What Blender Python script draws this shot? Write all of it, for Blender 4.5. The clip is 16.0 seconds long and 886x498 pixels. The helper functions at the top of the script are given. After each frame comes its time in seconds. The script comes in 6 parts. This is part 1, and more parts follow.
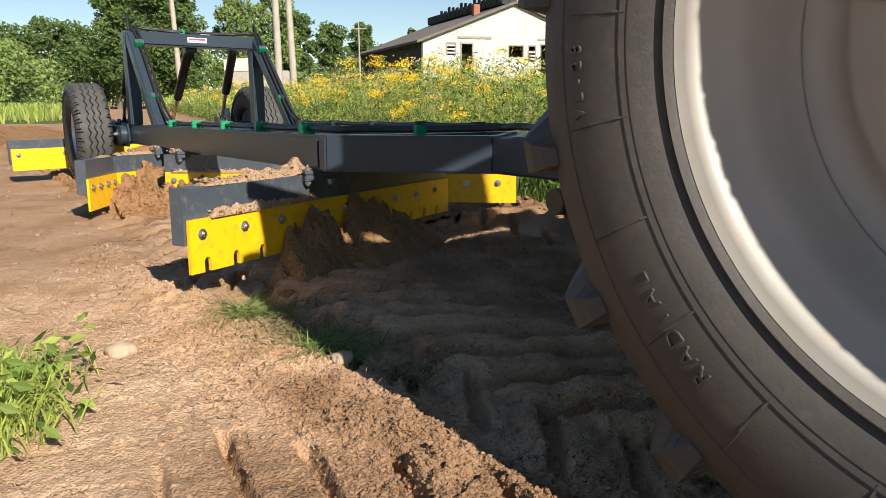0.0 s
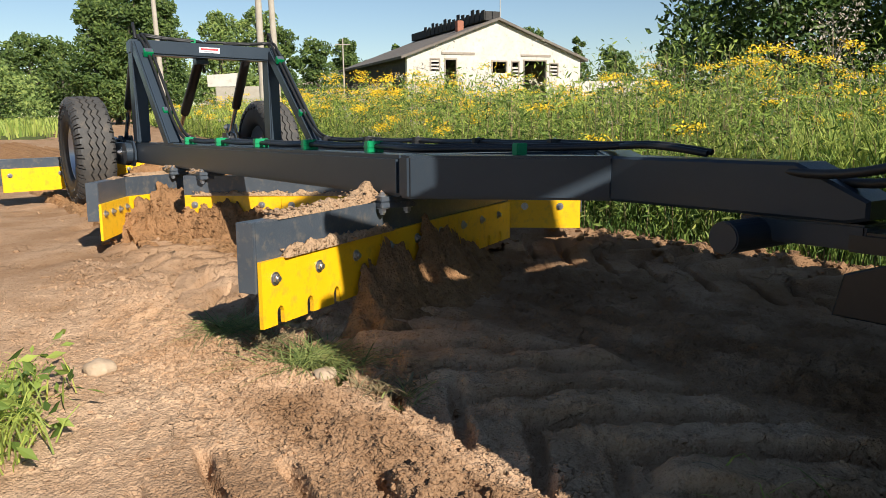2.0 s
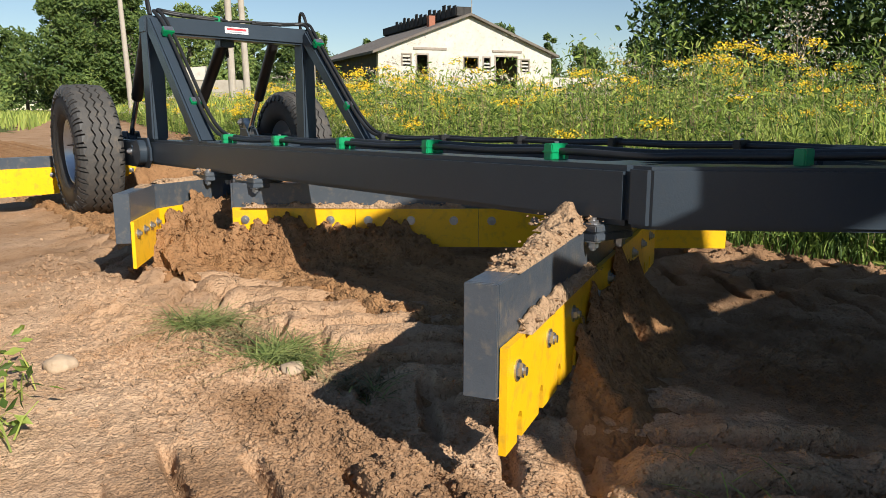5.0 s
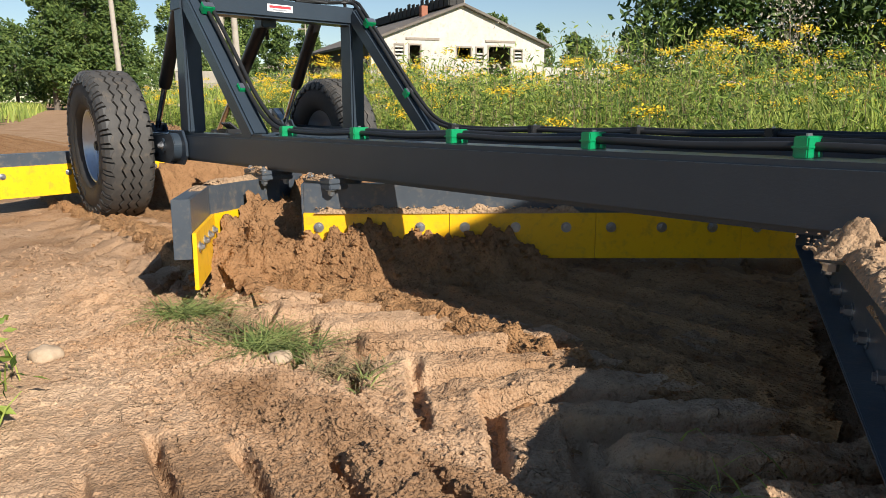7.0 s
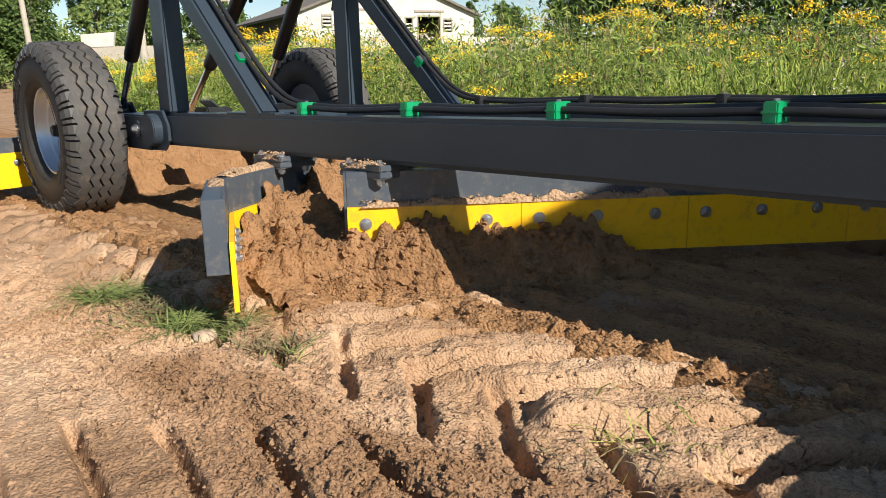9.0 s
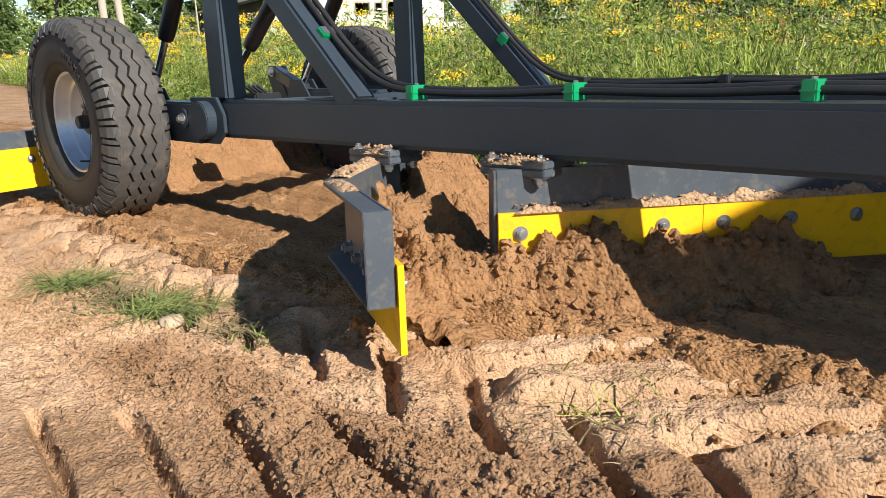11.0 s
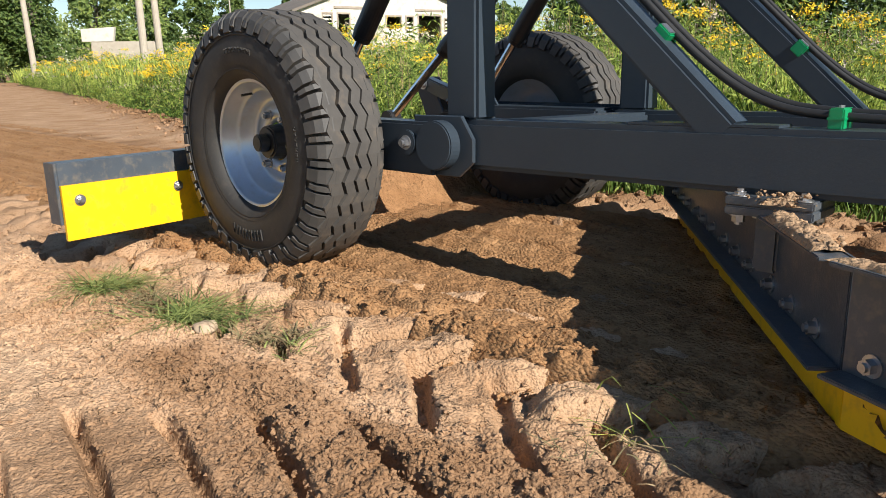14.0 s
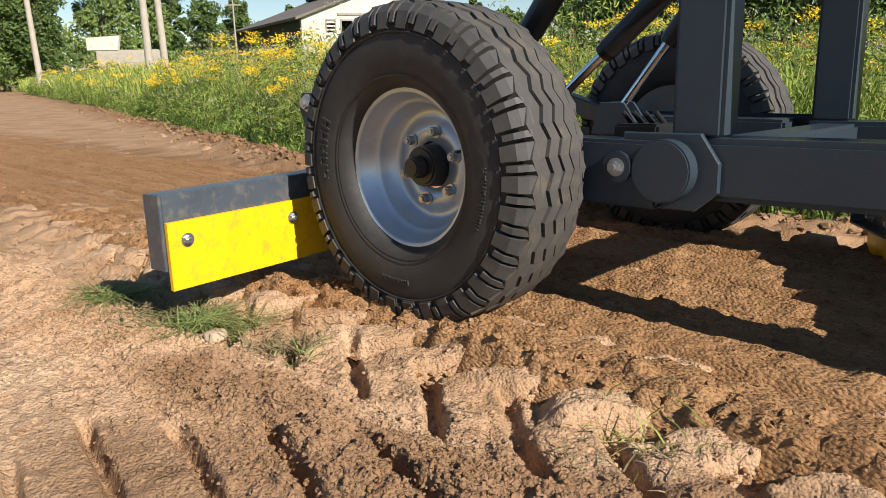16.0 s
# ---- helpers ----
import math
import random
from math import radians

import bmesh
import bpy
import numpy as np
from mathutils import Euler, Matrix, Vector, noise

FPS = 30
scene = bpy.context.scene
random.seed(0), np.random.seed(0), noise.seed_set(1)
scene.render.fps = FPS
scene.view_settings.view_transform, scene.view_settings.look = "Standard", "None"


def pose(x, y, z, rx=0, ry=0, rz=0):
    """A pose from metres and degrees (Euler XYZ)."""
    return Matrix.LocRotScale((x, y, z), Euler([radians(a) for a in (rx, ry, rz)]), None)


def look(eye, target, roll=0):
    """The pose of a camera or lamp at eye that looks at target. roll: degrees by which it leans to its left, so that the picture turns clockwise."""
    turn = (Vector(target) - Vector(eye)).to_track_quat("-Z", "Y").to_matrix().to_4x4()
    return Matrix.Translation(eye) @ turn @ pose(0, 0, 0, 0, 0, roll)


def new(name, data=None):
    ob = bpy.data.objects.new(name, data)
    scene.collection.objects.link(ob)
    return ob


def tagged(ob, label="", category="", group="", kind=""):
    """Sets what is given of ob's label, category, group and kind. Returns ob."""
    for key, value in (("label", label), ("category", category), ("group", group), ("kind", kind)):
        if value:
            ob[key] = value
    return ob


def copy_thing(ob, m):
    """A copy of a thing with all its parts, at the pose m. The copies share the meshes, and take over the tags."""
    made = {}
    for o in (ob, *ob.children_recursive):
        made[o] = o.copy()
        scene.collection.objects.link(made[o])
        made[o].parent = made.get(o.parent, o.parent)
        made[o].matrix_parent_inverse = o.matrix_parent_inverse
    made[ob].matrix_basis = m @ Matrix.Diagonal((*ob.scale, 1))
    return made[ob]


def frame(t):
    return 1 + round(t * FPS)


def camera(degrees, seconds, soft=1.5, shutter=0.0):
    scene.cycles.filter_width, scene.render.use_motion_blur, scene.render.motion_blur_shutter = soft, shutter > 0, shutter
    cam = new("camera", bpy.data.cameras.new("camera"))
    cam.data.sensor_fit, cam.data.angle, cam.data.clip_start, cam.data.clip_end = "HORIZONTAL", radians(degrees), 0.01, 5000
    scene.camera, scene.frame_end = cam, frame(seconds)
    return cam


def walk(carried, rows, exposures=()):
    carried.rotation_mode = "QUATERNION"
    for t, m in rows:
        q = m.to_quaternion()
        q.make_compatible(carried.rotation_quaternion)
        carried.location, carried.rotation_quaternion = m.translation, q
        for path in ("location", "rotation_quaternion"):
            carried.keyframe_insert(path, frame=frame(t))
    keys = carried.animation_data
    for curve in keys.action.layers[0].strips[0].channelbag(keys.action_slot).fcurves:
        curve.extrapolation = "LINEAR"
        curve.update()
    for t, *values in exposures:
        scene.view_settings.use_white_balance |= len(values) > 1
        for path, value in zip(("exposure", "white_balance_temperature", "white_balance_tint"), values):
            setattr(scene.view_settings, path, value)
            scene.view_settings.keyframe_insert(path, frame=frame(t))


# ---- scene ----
cam = camera(62.45, 16.0, soft=0.7)
PATH = [
    (0.0, pose(0.001, 0.000, 0.684, 78.288, 0.547, -0.101)),
    (0.5, pose(0.005, 0.005, 0.686, 78.279, 0.561, -0.894)),
    (1.0, pose(0.004, 0.003, 0.684, 78.944, 0.369, -1.586)),
    (1.5, pose(0.006, 0.006, 0.684, 79.086, 0.646, -1.285)),
    (2.0, pose(0.005, 0.007, 0.681, 79.434, 0.619, -1.316)),
    (2.5, pose(0.005, 0.009, 0.682, 79.420, 0.699, -1.347)),
    (3.0, pose(0.008, 0.010, 0.673, 79.277, 0.720, -1.768)),
    (3.5, pose(0.012, 0.006, 0.677, 79.023, 0.696, -2.119)),
    (6.0, pose(0.021, 0.015, 0.667, 79.104, -0.051, -4.268)),
    (6.5, pose(0.028, 0.019, 0.661, 78.952, -0.094, -4.415)),
    (7.0, pose(0.028, 0.026, 0.660, 78.369, 0.457, -4.012)),
    (7.5, pose(0.035, 0.022, 0.658, 78.445, 0.225, -4.555)),
    (8.0, pose(0.045, 0.013, 0.661, 78.148, 0.032, -5.650)),
    (8.5, pose(0.056, 0.011, 0.659, 77.053, 0.848, -7.580)),
    (11.0, pose(0.078, 0.004, 0.641, 74.989, 1.908, -11.456)),
    (11.5, pose(0.069, 0.005, 0.640, 74.866, 2.039, -11.106)),
    (12.0, pose(0.065, 0.008, 0.640, 74.994, 2.200, -9.997)),
    (12.5, pose(0.061, 0.006, 0.639, 74.991, 2.103, -9.280)),
    (13.0, pose(0.058, 0.006, 0.642, 75.295, 1.733, -8.968)),
    (13.5, pose(0.056, 0.008, 0.639, 75.393, 1.324, -9.570)),
    (14.0, pose(0.054, 0.005, 0.643, 76.094, 0.813, -9.236)),
    (14.5, pose(0.050, 0.003, 0.646, 76.294, 1.039, -9.159)),
    (15.0, pose(0.048, 0.009, 0.645, 76.199, 0.714, -9.312)),
    (15.5, pose(0.046, 0.004, 0.647, 76.267, 1.274, -9.227)),
    (16.0, pose(0.044, -0.001, 0.651, 76.511, 1.257, -8.991)),
]
walk(cam, PATH, exposures=[(0.0, 0.72), (3.5, 0.56), (8.5, 0.69), (11.0, 0.92), (12.5, 0.80), (14.0, 0.80), (16.0, 0.68)])

# the grader's way: seconds, x, y, heading, height
RIDE = [
    (0.0, -2.880, 6.063, -55.77, -0.009),
    (0.5, -2.795, 5.957, -55.57, -0.009),
    (1.0, -2.705, 5.841, -55.44, -0.009),
    (1.5, -2.611, 5.718, -55.35, -0.009),
    (2.0, -2.515, 5.589, -55.29, -0.009),
    (2.5, -2.417, 5.457, -55.23, -0.009),
    (3.0, -2.317, 5.322, -55.18, -0.009),
    (3.5, -2.218, 5.187, -55.12, -0.009),
    (4.0, -2.118, 5.051, -55.05, -0.009),
    (4.5, -2.018, 4.917, -54.98, -0.009),
    (5.0, -1.918, 4.784, -54.91, -0.009),
    (5.5, -1.818, 4.653, -54.85, -0.009),
    (6.0, -1.718, 4.523, -54.79, -0.009),
    (6.5, -1.618, 4.396, -54.73, -0.009),
    (7.0, -1.517, 4.270, -54.69, -0.009),
    (7.5, -1.415, 4.145, -54.65, -0.009),
    (8.0, -1.313, 4.022, -54.62, -0.009),
    (8.5, -1.210, 3.898, -54.59, -0.009),
    (9.0, -1.106, 3.775, -54.55, -0.009),
    (9.5, -1.002, 3.650, -54.50, -0.009),
    (10.0, -0.897, 3.525, -54.43, -0.009),
    (10.5, -0.791, 3.397, -54.34, -0.009),
    (11.0, -0.685, 3.267, -54.21, -0.009),
    (11.5, -0.578, 3.135, -54.05, -0.009),
    (12.0, -0.471, 2.999, -53.84, -0.009),
    (12.5, -0.365, 2.861, -53.59, -0.009),
    (13.0, -0.258, 2.720, -53.31, -0.009),
    (13.5, -0.153, 2.576, -53.00, -0.009),
    (14.0, -0.048, 2.432, -52.70, -0.009),
    (14.5, 0.056, 2.287, -52.42, -0.009),
    (15.0, 0.160, 2.143, -52.21, -0.009),
    (15.5, 0.262, 2.003, -52.12, -0.009),
    (16.0, 0.364, 1.868, -52.23, -0.009),
]

# ---- world, sun ----
SUN = Vector((0.30, -0.48, 0.363)).normalized()
world = bpy.data.worlds.new("sky")
scene.world = world
world.use_nodes = True
wn = world.node_tree
sky = wn.nodes.new("ShaderNodeTexSky")
sky.sky_type = 'NISHITA'
sky.sun_disc = False
sky.sun_elevation = math.asin(SUN.z)
sky.sun_rotation = math.atan2(SUN.x, SUN.y)
sky.air_density, sky.dust_density, sky.ozone_density = 1.0, 0.05, 2.6
wn.links.new(sky.outputs[0], wn.nodes["Background"].inputs[0])
wn.nodes["Background"].inputs[1].default_value = 0.066
sun_data = bpy.data.lights.new("sun", 'SUN')
sun_data.energy, sun_data.angle, sun_data.color = 4.9, radians(0.5), (1.0, 0.945, 0.86)
sun_lamp = new("sun", sun_data)
sun_lamp.matrix_world = look(SUN * 60, (0, 0, 0))


# ---- materials ----
def mat(name, rough=0.6, metal=0.0, c1=(0.5, 0.5, 0.5), c2=None, scale=8.0, c3=None, scale3=60.0, amount3=0.5, bump=0.0,
        bump_scale=40.0, spread=0.5, coords="Object", island=0.0, stretch=(1, 1, 1), trans=0.0, spec=0.5, damp_shade=None, crumb=0.0, crumb_scale=110.0, seams=0.0, seam_scale=13.0):
    """Two-scale mottled surface: c1/c2 over broad noise, c3 specks over fine noise, fine relief."""
    m = bpy.data.materials.new(name)
    m.use_nodes = True
    nt = m.node_tree
    b = nt.nodes["Principled BSDF"]
    b.inputs["Roughness"].default_value, b.inputs["Metallic"].default_value = rough, metal
    b.inputs["Specular IOR Level"].default_value = spec
    tc = nt.nodes.new("ShaderNodeTexCoord")
    mp = nt.nodes.new("ShaderNodeMapping")
    mp.inputs["Scale"].default_value = stretch
    nt.links.new(tc.outputs[coords], mp.inputs[0])

    def noise_node(s, detail):
        n = nt.nodes.new("ShaderNodeTexNoise")
        n.inputs["Scale"].default_value, n.inputs["Detail"].default_value = s, detail
        n.inputs["Roughness"].default_value = 0.66
        nt.links.new(mp.outputs[0], n.inputs["Vector"])
        return n.outputs["Fac"]

    def mix(f, a, c):
        x = nt.nodes.new("ShaderNodeMix")
        x.data_type = 'RGBA'
        for sock, v in ((x.inputs["Factor"], f), (x.inputs[6], a), (x.inputs[7], c)):
            if isinstance(v, bpy.types.NodeSocket):
                nt.links.new(v, sock)
            elif isinstance(v, float):
                sock.default_value = v
            else:
                sock.default_value = (*v, 1)
        return x.outputs[2]

    def ramp(f, lo, hi):
        r = nt.nodes.new("ShaderNodeMapRange")
        r.inputs[1].default_value, r.inputs[2].default_value = lo, hi
        nt.links.new(f, r.inputs[0])
        return r.outputs[0]

    col = mix(ramp(noise_node(scale, 4.0), 0.5 - spread / 2, 0.5 + spread / 2), c1, c2 or c1)
    if c3:
        f = ramp(noise_node(scale3, 3.0), 0.52, 0.72)
        mul = nt.nodes.new("ShaderNodeMath")
        mul.operation = 'MULTIPLY'
        nt.links.new(f, mul.inputs[0])
        mul.inputs[1].default_value = amount3
        col = mix(mul.outputs[0], col, c3)
    if damp_shade:
        at = nt.nodes.new("ShaderNodeAttribute")
        at.attribute_name = "damp_shade"
        col = mix(at.outputs["Fac"], col, damp_shade)
    if island:
        g = nt.nodes.new("ShaderNodeNewGeometry")
        hsv = nt.nodes.new("ShaderNodeHueSaturation")
        nt.links.new(ramp_val(nt, g.outputs["Random Per Island"], 1 - island, 1 + island), hsv.inputs["Value"])
        nt.links.new(ramp_val(nt, g.outputs["Random Per Island"], 0.5 + island * 0.05, 0.5 - island * 0.05), hsv.inputs["Hue"])
        nt.links.new(col, hsv.inputs["Color"])
        col = hsv.outputs[0]
    nt.links.new(col, b.inputs["Base Color"])
    if bump:
        bp = nt.nodes.new("ShaderNodeBump")
        bp.inputs["Strength"].default_value, bp.inputs["Distance"].default_value = 1.0, bump
        nt.links.new(noise_node(bump_scale, 6.0), bp.inputs["Height"])
        if crumb:
            vo = nt.nodes.new("ShaderNodeTexVoronoi")
            vo.inputs["Scale"].default_value = crumb_scale
            nt.links.new(mp.outputs[0], vo.inputs["Vector"])
            b2 = nt.nodes.new("ShaderNodeBump")
            b2.invert = True
            b2.inputs["Strength"].default_value, b2.inputs["Distance"].default_value = 1.0, crumb
            nt.links.new(vo.outputs["Distance"], b2.inputs["Height"])
            nt.links.new(b2.outputs[0], bp.inputs["Normal"])
        if seams:
            wv = nt.nodes.new("ShaderNodeTexNoise")
            wv.inputs["Scale"].default_value, wv.inputs["Detail"].default_value = 24.0, 3.0
            nt.links.new(mp.outputs[0], wv.inputs["Vector"])
            sc = nt.nodes.new("ShaderNodeVectorMath")
            sc.operation = 'MULTIPLY_ADD'
            sc.inputs[1].default_value = (0.06, 0.06, 0.0)
            nt.links.new(wv.outputs["Color"], sc.inputs[0])
            nt.links.new(mp.outputs[0], sc.inputs[2])
            ve = nt.nodes.new("ShaderNodeTexVoronoi")
            ve.feature = 'DISTANCE_TO_EDGE'
            ve.inputs["Scale"].default_value = seam_scale
            nt.links.new(sc.outputs[0], ve.inputs["Vector"])
            b3 = nt.nodes.new("ShaderNodeBump")
            b3.inputs["Strength"].default_value, b3.inputs["Distance"].default_value = 1.0, seams
            gate = nt.nodes.new("ShaderNodeMath")
            gate.operation = 'MAXIMUM'
            nt.links.new(ramp(ve.outputs["Distance"], 0.0, 0.045), gate.inputs[0])
            nt.links.new(ramp(noise_node(3.0, 2.0), 0.40, 0.52), gate.inputs[1])
            nt.links.new(gate.outputs[0], b3.inputs["Height"])
            nt.links.new(b3.outputs[0], (b2 if crumb else bp).inputs["Normal"])
        nt.links.new(bp.outputs[0], b.inputs["Normal"])
    if trans:
        tr = nt.nodes.new("ShaderNodeBsdfTranslucent")
        nt.links.new(col, tr.inputs[0])
        ms = nt.nodes.new("ShaderNodeMixShader")
        ms.inputs[0].default_value = trans
        nt.links.new(b.outputs[0], ms.inputs[1])
        nt.links.new(tr.outputs[0], ms.inputs[2])
        nt.links.new(ms.outputs[0], nt.nodes["Material Output"].inputs[0])
    return m


def ramp_val(nt, src, lo, hi):
    r = nt.nodes.new("ShaderNodeMapRange")
    r.inputs[3].default_value, r.inputs[4].default_value = lo, hi
    nt.links.new(src, r.inputs[0])
    return r.outputs[0]


M_SOIL = mat("dry sandy soil", 0.95, c1=(0.40, 0.235, 0.125), c2=(0.65, 0.44, 0.28), scale=2.2, c3=(0.24, 0.13, 0.066), scale3=70, amount3=0.7,
             bump=0.0055, bump_scale=110, spread=0.34, spec=0.1, damp_shade=(0.225, 0.125, 0.064), crumb=0.004, crumb_scale=150, seams=0.007, seam_scale=11.0)
M_CRUMB = mat("reddish crumbs", 0.95, c1=(0.24, 0.125, 0.057), c2=(0.38, 0.215, 0.105), scale=4, island=0.25, bump=0.005, bump_scale=130, spec=0.1)
M_DAMP = mat("moist crumbs", 0.95, c1=(0.19, 0.10, 0.052), c2=(0.27, 0.155, 0.083), scale=4, island=0.2, bump=0.005, bump_scale=130, spec=0.1)
M_CLOD = mat("sandy clods", 0.95, c1=(0.42, 0.26, 0.145), c2=(0.56, 0.38, 0.235), scale=2, island=0.25, bump=0.006, bump_scale=120, spec=0.1)
M_GRADED = mat("freshly graded soil", 0.95, c1=(0.30, 0.155, 0.068), c2=(0.41, 0.235, 0.115), scale=6, c3=(0.12, 0.062, 0.03), scale3=60, amount3=0.7,
               bump=0.006, bump_scale=110, stretch=(0.6, 1, 1), spec=0.1, crumb=0.006, crumb_scale=150)
M_HEAP = mat("crumbly moist soil", 0.95, c1=(0.24, 0.125, 0.057), c2=(0.37, 0.205, 0.10), scale=9, c3=(0.13, 0.068, 0.032), scale3=50, amount3=0.6,
             bump=0.012, bump_scale=50, spec=0.1, crumb=0.006, crumb_scale=95)
M_CAKED = mat("dried caked soil", 0.95, c1=(0.38, 0.24, 0.14), c2=(0.50, 0.34, 0.21), scale=14, c3=(0.25, 0.15, 0.08), scale3=70, amount3=0.5, bump=0.010,
              bump_scale=60, spec=0.1, crumb=0.007, crumb_scale=90)
M_STONE = mat("fieldstone", 0.8, c1=(0.40, 0.28, 0.18), c2=(0.50, 0.38, 0.26), scale=20, bump=0.003, bump_scale=90)
M_STEEL = mat("anthracite painted steel", 0.30, spec=0.28, c1=(0.028, 0.039, 0.052), c2=(0.036, 0.049, 0.064), scale=3, c3=(0.07, 0.065, 0.058), scale3=45, amount3=0.10,
              bump=0.0004, bump_scale=150)
M_BLADE = mat("grey worn steel paint", 0.33, c1=(0.052, 0.064, 0.080), c2=(0.074, 0.088, 0.105), scale=7, c3=(0.22, 0.18, 0.13), scale3=30, amount3=0.4, bump=0.0006,
              bump_scale=120)
M_YELLOW = mat("yellow painted cutting edge", 0.38, c1=(0.84, 0.44, 0.006), c2=(0.89, 0.52, 0.008), scale=5, c3=(0.32, 0.17, 0.05), scale3=26, amount3=0.36,
               bump=0.0005, bump_scale=60)
M_BOLT = mat("zinc bolt", 0.35, 0.9, c1=(0.50, 0.51, 0.53), c2=(0.34, 0.34, 0.35), scale=40)
M_TYRE = mat("dusty black rubber", 0.72, c1=(0.022, 0.021, 0.020), c2=(0.034, 0.032, 0.030), scale=10, c3=(0.10, 0.08, 0.06), scale3=35, amount3=0.2, bump=0.0006,
             bump_scale=160)
M_TTYRE = mat("dusty brown-black tractor rubber", 0.62, c1=(0.036, 0.031, 0.027), c2=(0.055, 0.046, 0.038), scale=9, c3=(0.11, 0.085, 0.062), scale3=40, amount3=0.25, bump=0.0007, bump_scale=140)
M_SHOULDER = mat("shoulder rubber", 0.6, c1=(0.038, 0.037, 0.036), c2=(0.060, 0.057, 0.053), scale=12, c3=(0.12, 0.095, 0.07), scale3=22, amount3=0.3, bump=0.0008, bump_scale=120)
M_TREAD = mat("worn tread rubber", 0.75, c1=(0.046, 0.043, 0.040), c2=(0.072, 0.066, 0.059), scale=12, c3=(0.15, 0.115, 0.08), scale3=18, amount3=0.45, bump=0.0008,
              bump_scale=120)
M_RIM = mat("galvanised silver rim", 0.30, 0.55, c1=(0.42, 0.48, 0.55), c2=(0.50, 0.56, 0.63), scale=6, c3=(0.35, 0.32, 0.28), scale3=30, amount3=0.3)
M_RIM2 = mat("cream-white painted rim", 0.5, c1=(0.33, 0.305, 0.26), c2=(0.40, 0.37, 0.32), scale=5, c3=(0.36, 0.29, 0.2), scale3=25, amount3=0.3, bump=0.0005)
M_BLACK = mat("black paint", 0.4, c1=(0.012, 0.012, 0.013), c2=(0.02, 0.02, 0.021), scale=8, c3=(0.06, 0.055, 0.05), scale3=40, amount3=0.1)
M_HOSE = mat("black rubber hose", 0.5, c1=(0.012, 0.012, 0.012), c2=(0.022, 0.021, 0.02), scale=20)
M_CHROME = mat("polished rod", 0.15, 1.0, c1=(0.7, 0.7, 0.7))
M_GREEN = mat("green plastic clip", 0.4, c1=(0.0, 0.22, 0.075), c2=(0.0, 0.27, 0.10), scale=20)
M_LABEL = mat("white sticker", 0.5, c1=(0.75, 0.75, 0.75))
M_RED = mat("red print", 0.5, c1=(0.5, 0.04, 0.05))
M_INK = mat("grey print", 0.5, c1=(0.25, 0.25, 0.27))
M_GRASS = mat("grass blades", 0.6, c1=(0.27, 0.38, 0.06), c2=(0.46, 0.50, 0.13), scale=0.7, c3=(0.36, 0.33, 0.13), scale3=2.5, amount3=0.6, island=0.4, trans=0.45, spec=0.3)
M_VERGE = mat("dark green shaded verge grass", 0.6, c1=(0.075, 0.14, 0.025), c2=(0.17, 0.25, 0.055), scale=1.5, island=0.5, trans=0.35, spec=0.3)
M_WEED = mat("weed leaves", 0.6, c1=(0.12, 0.205, 0.033), c2=(0.28, 0.37, 0.078), scale=1.4, c3=(0.26, 0.24, 0.11), scale3=3, amount3=0.6, island=0.65, trans=0.45, spec=0.3)
M_TORN = mat("withering torn grass", 0.7, c1=(0.12, 0.175, 0.045), c2=(0.25, 0.28, 0.10), scale=9, island=0.5, trans=0.2, spec=0.2)
M_STEM = mat("dry stems", 0.8, c1=(0.16, 0.13, 0.06), c2=(0.25, 0.18, 0.09), scale=2, island=0.4)
M_FLOWER = mat("yellow flower heads", 0.7, c1=(0.75, 0.46, 0.01), c2=(0.80, 0.58, 0.02), scale=3, island=0.25, trans=0.2)
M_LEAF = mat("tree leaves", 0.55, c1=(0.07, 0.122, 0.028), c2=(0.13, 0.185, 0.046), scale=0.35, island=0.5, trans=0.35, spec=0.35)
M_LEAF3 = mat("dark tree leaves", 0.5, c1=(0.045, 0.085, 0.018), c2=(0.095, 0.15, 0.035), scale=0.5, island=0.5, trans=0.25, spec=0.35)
# paler copy of M_LEAF; the sunlight is put into its colour
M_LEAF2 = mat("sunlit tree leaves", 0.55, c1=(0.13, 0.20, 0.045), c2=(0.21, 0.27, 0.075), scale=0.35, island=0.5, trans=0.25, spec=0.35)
M_PALE = mat("pale seed heads", 0.8, c1=(0.30, 0.26, 0.19), c2=(0.42, 0.37, 0.29), scale=3, island=0.3)
M_BARK = mat("bark", 0.9, c1=(0.10, 0.08, 0.06), c2=(0.17, 0.14, 0.11), scale=6, bump=0.01, bump_scale=20)
M_POLE = mat("weathered concrete pole", 0.85, c1=(0.34, 0.29, 0.23), c2=(0.44, 0.39, 0.32), scale=4)
M_PLASTER = mat("weathered white plaster", 0.9, c1=(0.50, 0.45, 0.38), c2=(0.62, 0.58, 0.51), scale=0.8, c3=(0.36, 0.30, 0.23), scale3=3, amount3=0.6, bump=0.01, bump_scale=10)
M_SLATE = mat("mossy fibre-cement roof", 0.9, c1=(0.12, 0.10, 0.085), c2=(0.20, 0.17, 0.14), scale=1.0, c3=(0.08, 0.07, 0.05), scale3=5, amount3=0.6)
M_DARKWOOD = mat("charred dark timber", 0.9, c1=(0.03, 0.028, 0.026), c2=(0.06, 0.055, 0.05), scale=3)
M_FRAME = mat("grey wooden frame", 0.8, c1=(0.25, 0.2, 0.15), c2=(0.35, 0.3, 0.25), scale=4)
M_SHADED_PLASTER = mat("plaster darkened for shade", 0.95, c1=(0.05, 0.045, 0.04), c2=(0.08, 0.07, 0.06), scale=2)
